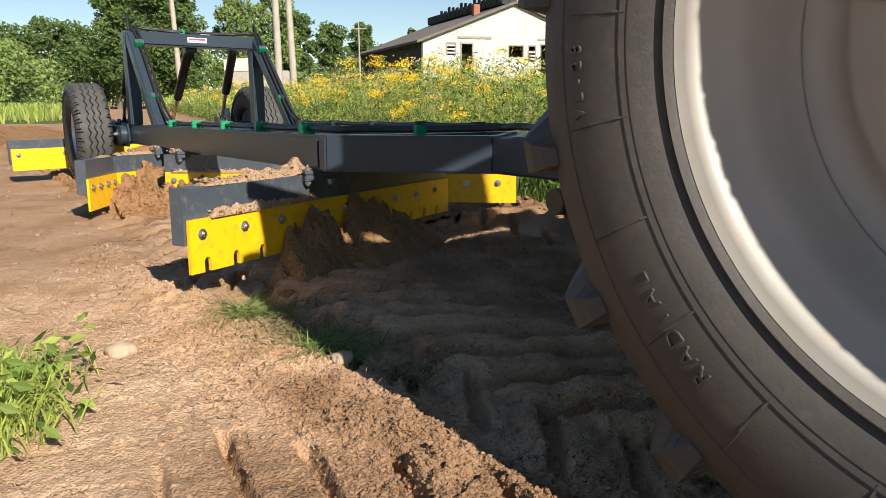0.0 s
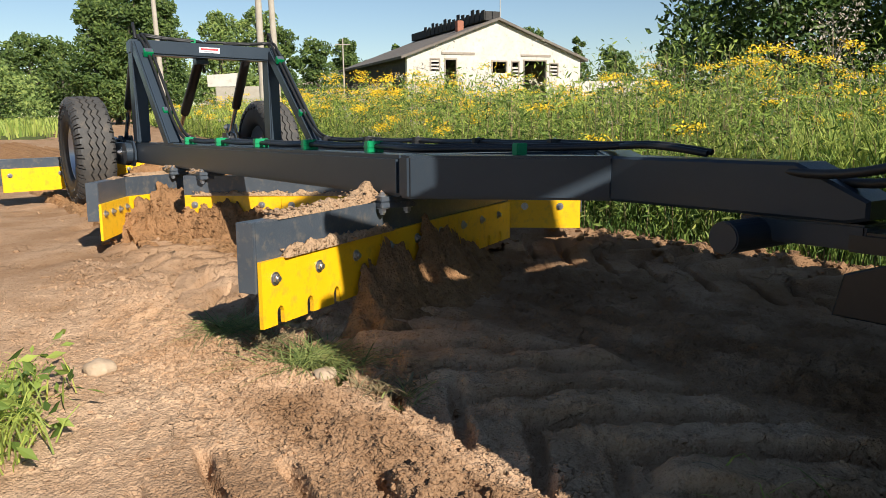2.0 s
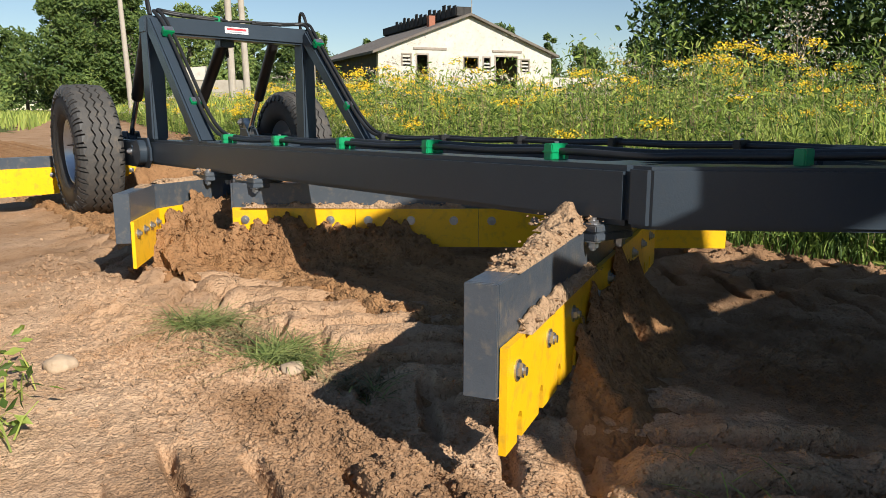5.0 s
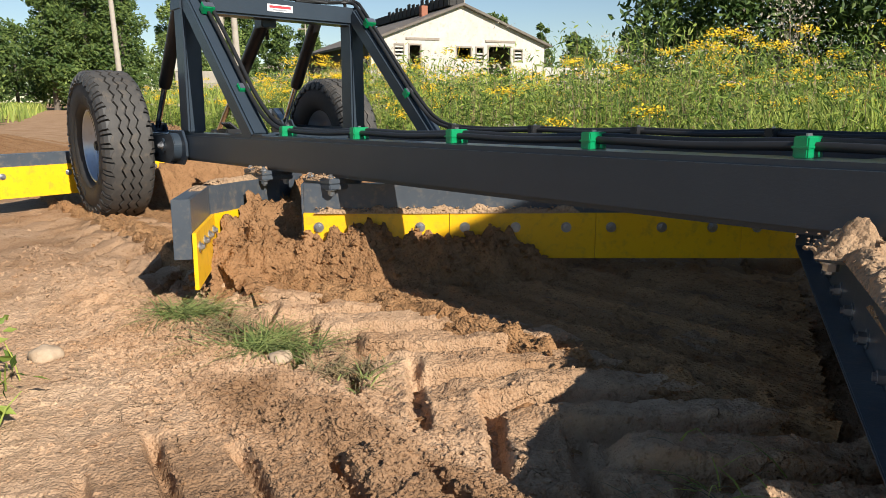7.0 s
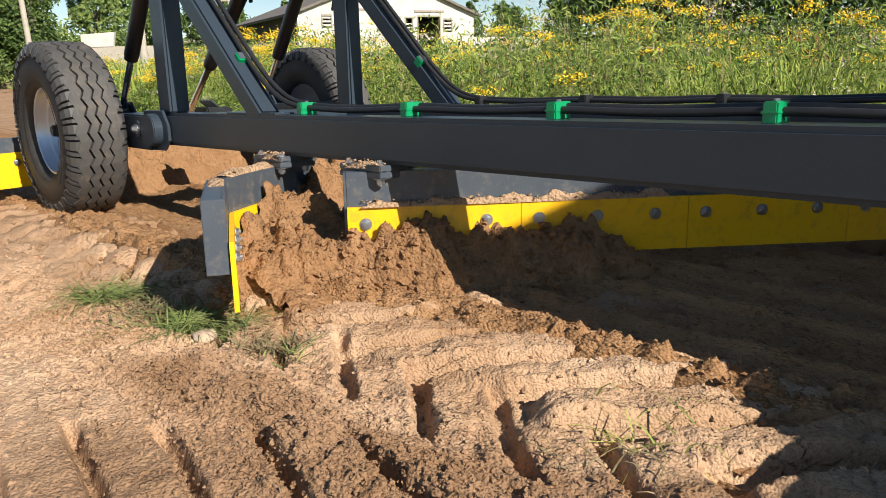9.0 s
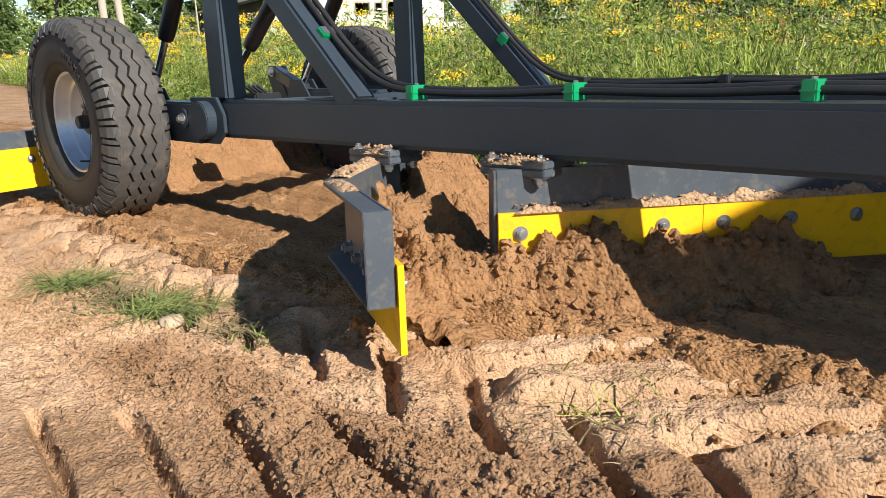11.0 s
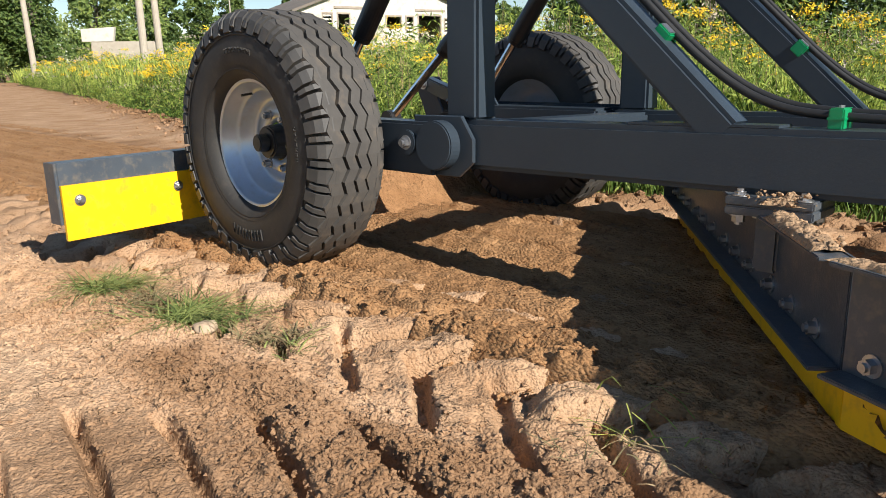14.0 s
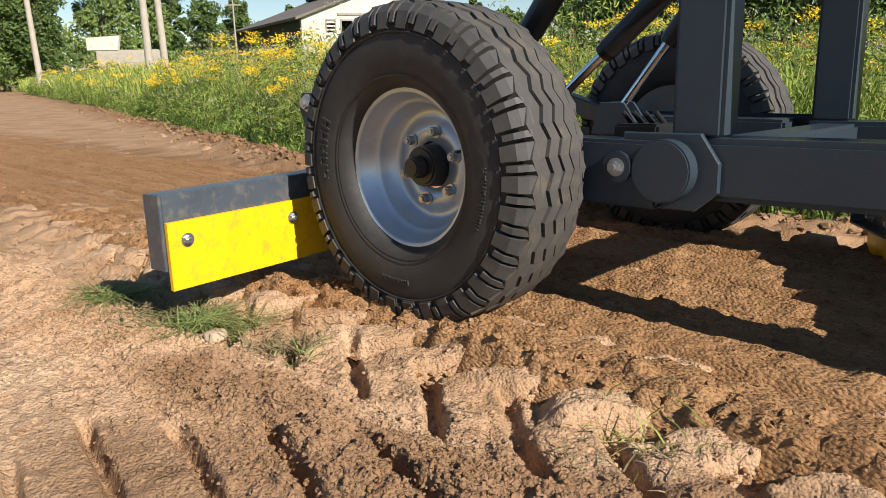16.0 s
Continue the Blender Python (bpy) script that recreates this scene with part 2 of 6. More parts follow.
M_TURF = mat("green turf", 0.95, c1=(0.07, 0.10, 0.025), c2=(0.13, 0.14, 0.05), scale=0.6, c3=(0.2, 0.16, 0.08), scale3=4, amount3=0.5, bump=0.05, bump_scale=12, spec=0.1)


# ---- geometry helpers ----
TILT = Matrix.Rotation(radians(-0.8), 4, 'Y') @ Matrix.Rotation(radians(-1.2), 4, 'X')    # the frame rides nose-up by a touch, its far side lower


def part(name, bm, material, parent=None, label="", tilt=False, smooth=False):
    if tilt:
        bm.transform(TILT)
    me = bpy.data.meshes.new(name)
    bmesh.ops.recalc_face_normals(bm, faces=bm.faces)
    for fc in bm.faces:
        fc.smooth = smooth
    bm.to_mesh(me)
    bm.free()
    me.materials.append(material)
    ob = new(name, me)
    ob.parent = parent
    if label:
        ob["label"] = label
    return ob


def box(lo, hi, bevel=0.004, m=None, bm=None):
    bm = bm or bmesh.new()
    c = [(a + b) / 2 for a, b in zip(lo, hi)]
    s = [abs(b - a) for a, b in zip(lo, hi)]
    g = bmesh.ops.create_cube(bm, size=1, matrix=(m or Matrix()) @ Matrix.Translation(c) @ Matrix.Diagonal((*s, 1)))
    if bevel:
        es = list({e for v in g["verts"] for e in v.link_edges})
        bmesh.ops.bevel(bm, geom=es, offset=min(bevel, min(s) * 0.3), segments=2, affect='EDGES')
    return bm


def along(p0, p1, up=(0, 0, 1)):
    """A frame at p0 with x towards p1 and z near up; also its length."""
    p0, p1 = Vector(p0), Vector(p1)
    x = (p1 - p0).normalized()
    y = Vector(up).cross(x).normalized()
    z = x.cross(y)
    m = Matrix((x, y, z)).transposed().to_4x4()
    m.translation = p0
    return m, (p1 - p0).length


def bar(p0, p1, w, h, bevel=0.008, up=(0, 0, 1), bm=None):
    m, n = along(p0, p1, up)
    return box((0, -w / 2, -h / 2), (n, w / 2, h / 2), bevel, m, bm)


def rod(p0, p1, r0, r1=None, seg=20, bm=None, bevel=0.0):
    bm = bm or bmesh.new()
    p0, p1 = Vector(p0), Vector(p1)
    q = (p1 - p0).to_track_quat('Z', 'Y').to_matrix().to_4x4()
    q.translation = (p0 + p1) / 2
    g = bmesh.ops.create_cone(bm, cap_ends=True, segments=seg, radius1=r0, radius2=r0 if r1 is None else r1, depth=(p1 - p0).length, matrix=q)
    if bevel:
        es = list({e for v in g["verts"] for e in v.link_edges if len(e.link_faces) == 2 and any(len(fc.verts) > 4 for fc in e.link_faces)})
        bmesh.ops.bevel(bm, geom=es, offset=bevel, segments=2, affect='EDGES')
    return bm


def prism(pts, y0, y1, m=None, bevel=0.0, bm=None):
    """Outline (x, z) drawn out from y0 to y1."""
    bm = bm or bmesh.new()
    a = [bm.verts.new((x, y0, z)) for x, z in pts]
    b = [bm.verts.new((x, y1, z)) for x, z in pts]
    fs = [bm.faces.new(a), bm.faces.new(b[::-1])]
    n = len(pts)
    fs += [bm.faces.new((a[i], b[i], b[(i + 1) % n], a[(i + 1) % n])) for i in range(n)]
    if bevel:
        bmesh.ops.bevel(bm, geom=list({e for fc in fs[:2] for e in fc.edges}), offset=bevel, segments=1, affect='EDGES')
    if m:
        bmesh.ops.transform(bm, matrix=m, verts=list({v for v in bm.verts if v in a or v in b or True}))
    return bm


def tube(points, r, name, material, parent, tilt=True, label=""):
    """A round hose through points, smoothed."""
    cu = bpy.data.curves.new(name, 'CURVE')
    cu.dimensions, cu.bevel_depth, cu.bevel_resolution, cu.resolution_u = '3D', r, 3, 6
    sp = cu.splines.new('NURBS')
    sp.points.add(len(points) - 1)
    for p, q in zip(sp.points, points):
        v = (TILT @ Vector(q)) if tilt else Vector(q)
        p.co = (*v, 1)
    sp.use_endpoint_u, sp.order_u = True, 3
    tmp = bpy.data.objects.new(name, cu)
    scene.collection.objects.link(tmp)
    dg = bpy.context.evaluated_depsgraph_get()
    me = bpy.data.meshes.new_from_object(tmp.evaluated_get(dg))
    bpy.data.objects.remove(tmp)
    bpy.data.curves.remove(cu)
    me.materials.clear()
    me.materials.append(material)
    me.name = name
    for p in me.polygons:
        p.use_smooth = True
    ob = new(name, me)
    ob.parent = parent
    if label:
        ob["label"] = label
    return ob


def revolve(profile, seg, material=None, closed=False):
    """Profile of (radius, y) turned about the y axis."""
    bm = bmesh.new()
    rings = []
    for r, y in profile:
        rings.append([bm.verts.new((r * math.cos(2 * math.pi * k / seg), y, r * math.sin(2 * math.pi * k / seg))) for k in range(seg)])
    pairs = list(zip(rings, rings[1:])) + ([(rings[-1], rings[0])] if closed else [])
    for a, b in pairs:
        for k in range(seg):
            bm.faces.new((a[k], a[(k + 1) % seg], b[(k + 1) % seg], b[k]))
    return bm


def from_arrays(name, verts, faces, material, smooth=False, parent=None):
    """A mesh from numpy vertices (n, 3) and faces (m, 3 or 4)."""
    me = bpy.data.meshes.new(name)
    k = faces.shape[1]
    me.vertices.add(len(verts))
    me.vertices.foreach_set("co", np.asarray(verts, np.float32).ravel())
    me.loops.add(faces.size)
    me.loops.foreach_set("vertex_index", faces.astype(np.int32).ravel())
    me.polygons.add(len(faces))
    me.polygons.foreach_set("loop_start", np.arange(0, faces.size, k, dtype=np.int32))
    me.polygons.foreach_set("loop_total", np.full(len(faces), k, np.int32))
    me.polygons.foreach_set("use_smooth", np.full(len(faces), smooth))
    me.update(calc_edges=True)
    me.validate()
    me.materials.append(material)
    ob = new(name, me)
    ob.parent = parent
    return ob


def vnoise(x, y, seed=0):
    """Smooth noise of the plane, -1 to 1."""
    xi, yi = np.floor(x).astype(np.int64), np.floor(y).astype(np.int64)
    fx, fy = x - xi, y - yi
    fx, fy = fx * fx * (3 - 2 * fx), fy * fy * (3 - 2 * fy)

    def rnd(i, j):
        n = (i * 374761393 + j * 668265263 + seed * 974634777) & 0x7fffffff
        n = ((n ^ (n >> 13)) * 1274126177) & 0x7fffffff
        return ((n ^ (n >> 16)) & 0xffff) / 32767.5 - 1
    return (rnd(xi, yi) * (1 - fx) + rnd(xi + 1, yi) * fx) * (1 - fy) + (rnd(xi, yi + 1) * (1 - fx) + rnd(xi + 1, yi + 1) * fx) * fy


def fbm(x, y, octaves=4, seed=0, gain=0.5):
    s, a = 0, 1.0
    for k in range(octaves):
        s = s + a * vnoise(x * 2 ** k + 17.3 * k, y * 2 ** k - 9.1 * k, seed + k)
        a *= gain
    return s


def pebbled(x, y, scale, seed, share=0.6):
    """Rounded lumps strewn over the plane, one at most a cell; heights in metres."""
    px, py = x * scale, y * scale
    xi, yi = np.floor(px).astype(np.int64), np.floor(py).astype(np.int64)
    best = np.zeros_like(px)

    def rnd(i, j, k):
        n = (i * 374761393 + j * 668265263 + (seed * 31 + k) * 974634777) & 0x7fffffff
        n = ((n ^ (n >> 13)) * 1274126177) & 0x7fffffff
        return ((n ^ (n >> 16)) & 0xffff) / 65535.0
    for dx in (-1, 0, 1):
        for dy in (-1, 0, 1):
            i, j = xi + dx, yi + dy
            cx, cy = i + 0.15 + 0.7 * rnd(i, j, 1), j + 0.15 + 0.7 * rnd(i, j, 2)
            r = (0.28 + 0.42 * rnd(i, j, 3) ** 2) * (rnd(i, j, 4) < share)
            q = 1 - ((px - cx) ** 2 + (py - cy) ** 2) / np.maximum(r, 1e-6) ** 2
            best = np.maximum(best, r * np.sqrt(np.clip(q, 0, 1)))
    return best / scale


def cracked(x, y, scale, seed):
    """Distance to the nearest seam of a broken crust, in metres."""
    px, py = x * scale + 0.35 * vnoise(x * scale * 2, y * scale * 2, seed), y * scale + 0.35 * vnoise(x * scale * 2 + 9, y * scale * 2, seed + 1)
    xi, yi = np.floor(px).astype(np.int64), np.floor(py).astype(np.int64)
    d1, d2 = np.full_like(px, 9.0), np.full_like(px, 9.0)

    def rnd(i, j, k):
        n = (i * 374761393 + j * 668265263 + (seed * 17 + k) * 974634777) & 0x7fffffff
        n = ((n ^ (n >> 13)) * 1274126177) & 0x7fffffff
        return ((n ^ (n >> 16)) & 0xffff) / 65535.0
    for dx in (-1, 0, 1):
        for dy in (-1, 0, 1):
            i, j = xi + dx, yi + dy
            d = np.hypot(px - i - rnd(i, j, 1), py - j - rnd(i, j, 2))
            d2 = np.minimum(d2, np.maximum(d, d1))
            d1 = np.minimum(d1, d)
    return (d2 - d1) / scale


def step(a, b, x):
    k = np.clip((x - a) / (b - a), 0, 1)
    return k * k * (3 - 2 * k)


def grid_mesh(name, xs, ys, height, material, keep=None, parent=None):
    X, Y = np.meshgrid(xs, ys)
    Z = height(X, Y)
    nx, ny = len(xs), len(ys)
    i = np.arange(nx * ny).reshape(ny, nx)
    q = np.stack([i[:-1, :-1], i[:-1, 1:], i[1:, 1:], i[1:, :-1]], -1).reshape(-1, 4)
    if keep is not None:
        k = keep(X, Y)
        q = q[k.ravel()[q].all(1)]
    v = np.stack([X, Y, Z], -1).reshape(-1, 3)
    used = np.unique(q)
    remap = np.zeros(len(v), np.int64)
    remap[used] = np.arange(len(used))
    return from_arrays(name, v[used], remap[q], material, True, parent)


# ---- ground ----
VERGE = [(14.0, -12.0), (1.95, 2.75), (0.85, 4.2), (-0.14, 5.75), (-3.1, 13.1), (-35.0, 89.0), (-150, 360)]


def beyond_verge(x, y):
    """How far a spot lies past the road's edge, into the weeds (metres, negative on the road)."""
    ys = np.array([p[1] for p in VERGE])
    xs = np.array([p[0] for p in VERGE])
    edge = np.interp(y, ys, xs)
    return (x - edge) * 0.82


def left_verge(x, y):
    """Past the far road's other edge."""
    return np.minimum(-14 - 0.42 * (y - 30) - x, (y - 22))


def ride_uv(x, y):
    """Along and left of the grader's line."""
    dx, dy = x - 0.352, y - 1.876
    return dx * 0.616 - dy * 0.788, dx * 0.788 + dy * 0.616


def bars(ph, duty, soft):
    """Raised bars one unit apart; duty is their share, soft their flanks."""
    w = np.abs((ph % 1.0) - 0.5) * 2
    return 1 - step(duty - soft, duty + soft, w)


def track_bands(x, y):
    """Ground patterns: shares of the tractor's two tracks and of the older one."""
    u, v = ride_uv(x, y)
    wob = 0.02 * vnoise(x * 5, y * 5, 5) + 0.008 * vnoise(x * 17, y * 17, 6)
    return u, v, wob


def ground_height(x, y):
    near = 1 - 0.96 * step(2.6, 7.0, np.hypot(x - 0.4, y - 1.6))
    u, v, wob = track_bands(x, y)
    g = beyond_verge(x, y)
    fine = fbm(x * 40, y * 40, 3, 21, 0.6)
    rough = fbm(x * 19, y * 19, 4, 31, 0.68)
    h = 0.012 * fbm(x * 0.9, y * 0.9, 3, 2) + near * 0.005 * fbm(x * 5, y * 5, 3, 11)
    seam = cracked(x, y, 7.5, 71)
    crack = np.exp(-(seam / 0.006) ** 2) * step(-0.15, 0.25, vnoise(x * 2.3, y * 2.3, 72))
    grit = pebbled(x, y, 34, 81, 0.55)
    lumps = pebbled(x + 0.01 * rough, y, 15, 82, 0.5)
    blocks = pebbled(x + 0.02 * rough, y - 0.015 * rough, 8.5, 83, 0.6)
    # how broken the surface is: packed sand, tracks, the strip between the tracks
    loose = np.clip(0.22 + 0.30 * step(-1.15, -0.80, v) + 0.45 * step(0.16, 0.30, v) * (1 - step(0.95, 1.1, v)) + 0.25 * vnoise(x * 2.7, y * 2.7, 84), 0.08, 1)
    h = h + near * (0.0020 * fine + 0.26 * loose * grit + 0.14 * loose * lumps * (vnoise(x * 5, y * 5, 85) > 0.0) - 0.006 * crack)
    # drag marks along the way between the two tracks
    h = h + near * step(0.16, 0.30, v) * (1 - step(0.95, 1.1, v)) * (0.008 * vnoise(v * 22, u * 1.2, 86) + 0.010 * rough)
    # tyre tracks of the tractor: the far half's bars run one way, the near half's another
    for c, lo, hi, seed in ((-0.29, -0.24, 0.40, 3), (1.38, -0.33, 0.33, 4)):
        q = v - c + 1.2 * wob
        band = step(lo, lo + 0.04, q) * (1 - step(hi, hi + 0.07, q + 0.05 * vnoise(x * 4, y * 4, seed + 20)))
        far_half = bars((y + 0.5 * wob + 0.04 * x) / 0.168 + 0.93, 0.58, 0.09)
        near_half = bars((x + 0.8 * wob - 0.06 * y) / 0.158 + 0.12, 0.78, 0.13)
        sel = step(-0.025, 0.025, q + 0.04 * vnoise(x * 9, y * 9, seed + 9))
        broken = np.clip(0.85 + 0.40 * vnoise(x * 8, y * 8, seed) + 0.25 * vnoise(x * 19, y * 19, seed + 5), 0.1, 1.3)
        h = h + near * band * (-0.040 + 0.072 * (0.6 + 0.4 * broken) * far_half * sel + 0.046 * (0.3 + 0.7 * broken) * near_half * (1 - sel) + (1 - sel) * (0.005 * rough + 0.10 * lumps) + 0.003 * rough * sel)
    # an older track nearer by
    w2 = 0.92 * x + 0.39 * y
    line = x * 0.34 + y * 0.94
    in2 = (1 - step(1.165, 1.200, line + wob)) * (1 - step(-0.60, -0.54, v + 0.3 * wob)) * step(-0.58, -0.50, x + wob) * step(0.1, 0.7, y)
    h = h + near * in2 * (-0.040 + 0.042 * bars((w2 - 0.187 + 0.5 * wob) / 0.140 + 0.42, 0.82, 0.13))
    # crumbly ridge thrown up between
    crest = np.exp(-((v + 0.64 - 0.04 * vnoise(u * 2.5, u * 0 + 3, 8)) / 0.115) ** 2) * (1 - 0.5 * step(1.6, 3.5, np.abs(u)))
    h = h + near * crest * (0.020 + 0.10 * blocks + 0.12 * lumps + 0.30 * grit + 0.005 * rough) * (0.85 + 0.3 * vnoise(u * 3, u * 0, 9))
    crumble = step(-1.10, -0.78, v) * (1 - step(-0.60, -0.50, v))
    h = h + near * crumble * (0.003 * rough + 0.12 * lumps)
    # earth bank along the weeds
    h = h + 0.09 * (0.30 + 0.70 * step(3.6, 6.0, y)) * np.exp(-((g + 0.12) / 0.22) ** 2) * (0.75 + 0.5 * fbm(x * 5, y * 5, 3, 15)) + 0.03 * step(0.0, 0.6, g)
    h = h + 0.05 * step(0, 1.0, left_verge(x, y))
    return h


def damp_and_shade(x, y):
    """Fresh moist soil: ridge, worked strip, bank along the weeds; strip also holds painted shade."""
    u, v, wob = track_bands(x, y)
    n = 0.5 + 0.5 * fbm(x * 6, y * 6, 3, 91)
    ridge = np.exp(-((v + 0.66) / 0.12) ** 4) * step(-0.40, -0.10, u + 0.1 * n)
    old = (1 - step(1.12, 1.26, x * 0.34 + y * 0.94 + 0.10 * n)) * step(-0.75, -0.30, x) * step(0.0, 0.7, y) * (0.66 + 0.30 * n)
    # worked strip: moist soil, darkened further for the tractor's shade
    strip_damp_shade = step(0.0, 0.3, v) * (1 - step(1.7, 2.1, v)) * 0.75
    bank = np.exp(-((beyond_verge(x, y) + 0.08) / 0.34) ** 2) * (0.75 + 0.25 * n)
    tracks = 0.22 * step(-0.58, -0.50, v) * (1 - step(0.0, 0.3, v))
    road = (0.30 + 0.25 * n) * step(2.5, 3.6, y - 0.15 * x)
    return np.clip(np.maximum.reduce([ridge * (0.52 + 0.35 * n), old, strip_damp_shade * (0.5 + n), tracks * (0.6 + 0.6 * n), bank, road]), 0, 0.95)


def spaced(fine_lo, fine_hi, fine, lo, hi, grow=1.13):
    out = list(np.arange(fine_lo, fine_hi, fine))
    d, p = fine, out[-1]
    while p < hi:
        d *= grow
        p += d
        out.append(p)
    d, p, left = fine, fine_lo, []
    while p > lo:
        d *= grow
        p -= d
        left.append(p)
    return np.array(left[::-1] + out)


ground = grid_mesh("ground", spaced(-1.05, 1.55, 0.0060, -500, 500, 1.05), spaced(0.84, 2.25, 0.0060, -300, 900, 1.032), ground_height, M_SOIL)
def paint_damp_and_shade(ob):
    me = ob.data
    co = np.zeros(len(me.vertices) * 3, np.float32)
    me.vertices.foreach_get("co", co)
    co = co.reshape(-1, 3).astype(float)
    me.attributes.new("damp_shade", 'FLOAT', 'POINT').data.foreach_set("value", damp_and_shade(co[:, 0], co[:, 1]).astype(np.float32))


paint_damp_and_shade(ground)
tagged(ground, "dry sandy dirt road with tyre tracks and crumbly ridges", "ground", kind="structure")
turf = grid_mesh("turf", spaced(-7, 9, 0.12, -480, 480, 1.1), spaced(0, 20, 0.14, -60, 850, 1.1),
                 lambda x, y: ground_height(x, y) + 0.012 + 0.02 * vnoise(x * 3, y * 3, 6), M_TURF,
                 keep=lambda x, y: (beyond_verge(x, y) > 0.18) | (left_verge(x, y) > 0.2))
tagged(turf, "green overgrown turf beyond the road edge", "turf", kind="structure")


# ---- the towed grader: x ahead, y to its left, z up, origin under its near wheel ----
MID = 0.72                                      # its centre line


def mirror(y):
    return 2 * MID - y


grader = tagged(new("land_grader"), "dark grey towed land grader with yellow cutting edges and two wheels", "grader")


def hex_bolt(p, axis, r=0.013, h=0.012, parent=None, name="bolt", material=None, tilt=True):
    p, a = Vector(p), Vector(axis).normalized()
    bm = rod(p, p + a * 0.003, r * 1.45, seg=16)
    rod(p + a * 0.003, p + a * (0.003 + h), r, seg=6, bm=bm)
    rod(p + a * (0.003 + h), p + a * (0.009 + h), r * 0.6, seg=10, bm=bm)
    return part(name, bm, material or M_BOLT, parent, tilt=tilt)


def side_frame(side):
    s = (lambda y: y) if side == 0 else mirror
    y0, y1 = s(0.175), s(0.325)
    beam = part("side_beam", box((0.50, min(y0, y1), 0.364), (4.00, max(y0, y1), 0.503), 0.014), M_STEEL, grader, tilt=True)
    # slanting drawbar arm
    pts = [(4.0, 0.175), (4.06, 0.175), (4.50, 0.645), (4.50, 0.75), (4.42, 0.75), (4.0, 0.325)]
    bm = bmesh.new()
    lo = [bm.verts.new((x, s(y), 0.364)) for x, y in pts]
    hi = [bm.verts.new((x, s(y), 0.503)) for x, y in pts]
    bm.faces.new(lo), bm.faces.new(hi)
    for i in range(len(pts)):
        j = (i + 1) % len(pts)
        bm.faces.new((lo[i], lo[j], hi[j], hi[i]))
    bmesh.ops.bevel(bm, geom=bm.edges[:], offset=0.008, segments=2, affect='EDGES')
    part("drawbar_arm", bm, M_STEEL, grader, tilt=True)
    # pivot plate, cap and pin at the beam's rear end
    k = -1 if side == 0 else 1
    out = s(0.172)
    hexa = [(0.40, 0.34), (0.58, 0.34), (0.635, 0.385), (0.635, 0.45), (0.59, 0.515), (0.40, 0.515)]
    bm = prism(hexa, out, out + k * 0.014, bevel=0.003)
    part("pivot_plate", bm, M_STEEL, grader, tilt=True)
    part("pivot_cap", rod((0.515, out, 0.43), (0.515, out + k * 0.055, 0.43), 0.072, seg=36, bevel=0.004), M_STEEL, grader, tilt=True)
    # swing arm to the axle, with its pin bolt
    part("swing_arm", box((-0.28, min(s(0.17), s(0.135)), 0.345), (0.50, max(s(0.17), s(0.135)), 0.50), 0.008), M_STEEL, grader)
    part("swing_arm", box((-0.26, min(s(0.19), s(0.33)), 0.36), (0.44, max(s(0.19), s(0.33)), 0.49), 0.01), M_STEEL, grader)
    bm = rod((0.40, s(0.135), 0.438), (0.40, s(0.125), 0.438), 0.038, seg=28, bevel=0.002)
    part("pin_washer", bm, M_STEEL, grader)
    hex_bolt((0.40, s(0.125), 0.438), (0, k, 0), 0.015, 0.014, grader, "pin_bolt", tilt=False)
    part("axle_stub", rod((-0.072, s(0.19), 0.425 if side == 0 else 0.395), (-0.072, s(0.02), 0.425 if side == 0 else 0.395), 0.035), M_BLACK, grader)
    # upright, brace
    part("upright", box((0.505, min(s(0.185), s(0.275)), 0.50), (0.625, max(s(0.185), s(0.275)), 1.13), 0.010), M_STEEL, grader, tilt=True)
    yb = s(0.23)
    bm = bar((1.335, yb, 0.478), (0.62, yb, 1.165), 0.085, 0.085, 0.010)
    brace = part("brace", bm, M_STEEL, grader, tilt=True)
    bm = prism([(1.10, 0.504), (1.45, 0.504), (1.45, 0.510), (1.10, 0.510)], s(0.19), s(0.27))
    part("foot_plate", bm, M_STEEL, grader, tilt=True)
    return beam


side_frame(0)
side_frame(1)
part("top_bar", box((0.50, 0.178, 1.105), (0.625, mirror(0.178), 1.205), 0.012), M_STEEL, grader, tilt=True)
for x in (0.60, 3.80):
    part("cross_beam", box((x - 0.06, 0.32, 0.375), (x + 0.06, mirror(0.32), 0.497), 0.01), M_STEEL, grader, tilt=True)
nose = prism([(4.42, 0.364), (5.21, 0.364), (5.26, 0.375), (5.26, 0.42), (5.08, 0.503), (4.42, 0.503)], 0.645, mirror(0.645), bevel=0.008)
part("drawbar_nose", nose, M_STEEL, grader, tilt=True)
part("coupling_tube", rod((4.98, MID - 0.21, 0.315), (4.98, MID + 0.21, 0.315), 0.042, seg=28, bevel=0.004), M_STEEL, grader, tilt=True)
part("coupling_plate", box((4.93, MID - 0.06, 0.30), (5.25, MID + 0.06, 0.363), 0.006), M_STEEL, grader, tilt=True)
part("coupling_eye", rod((5.33, MID, 0.295), (5.33, MID, 0.335), 0.06, seg=28, bevel=0.006), M_STEEL, grader, tilt=True)
# maker's sticker with print that cannot be read
sticker = part("sticker", box((0.626, MID - 0.075, 1.140), (0.628, MID + 0.075, 1.178), 0), M_LABEL, grader, "white maker's sticker", tilt=True)
part("print_bar", box((0.628, MID - 0.063, 1.158), (0.6288, MID + 0.063, 1.171), 0), M_RED, sticker, tilt=True)
part("print_bar", box((0.628, MID - 0.045, 1.146), (0.6288, MID + 0.045, 1.152), 0), M_INK, sticker, tilt=True)


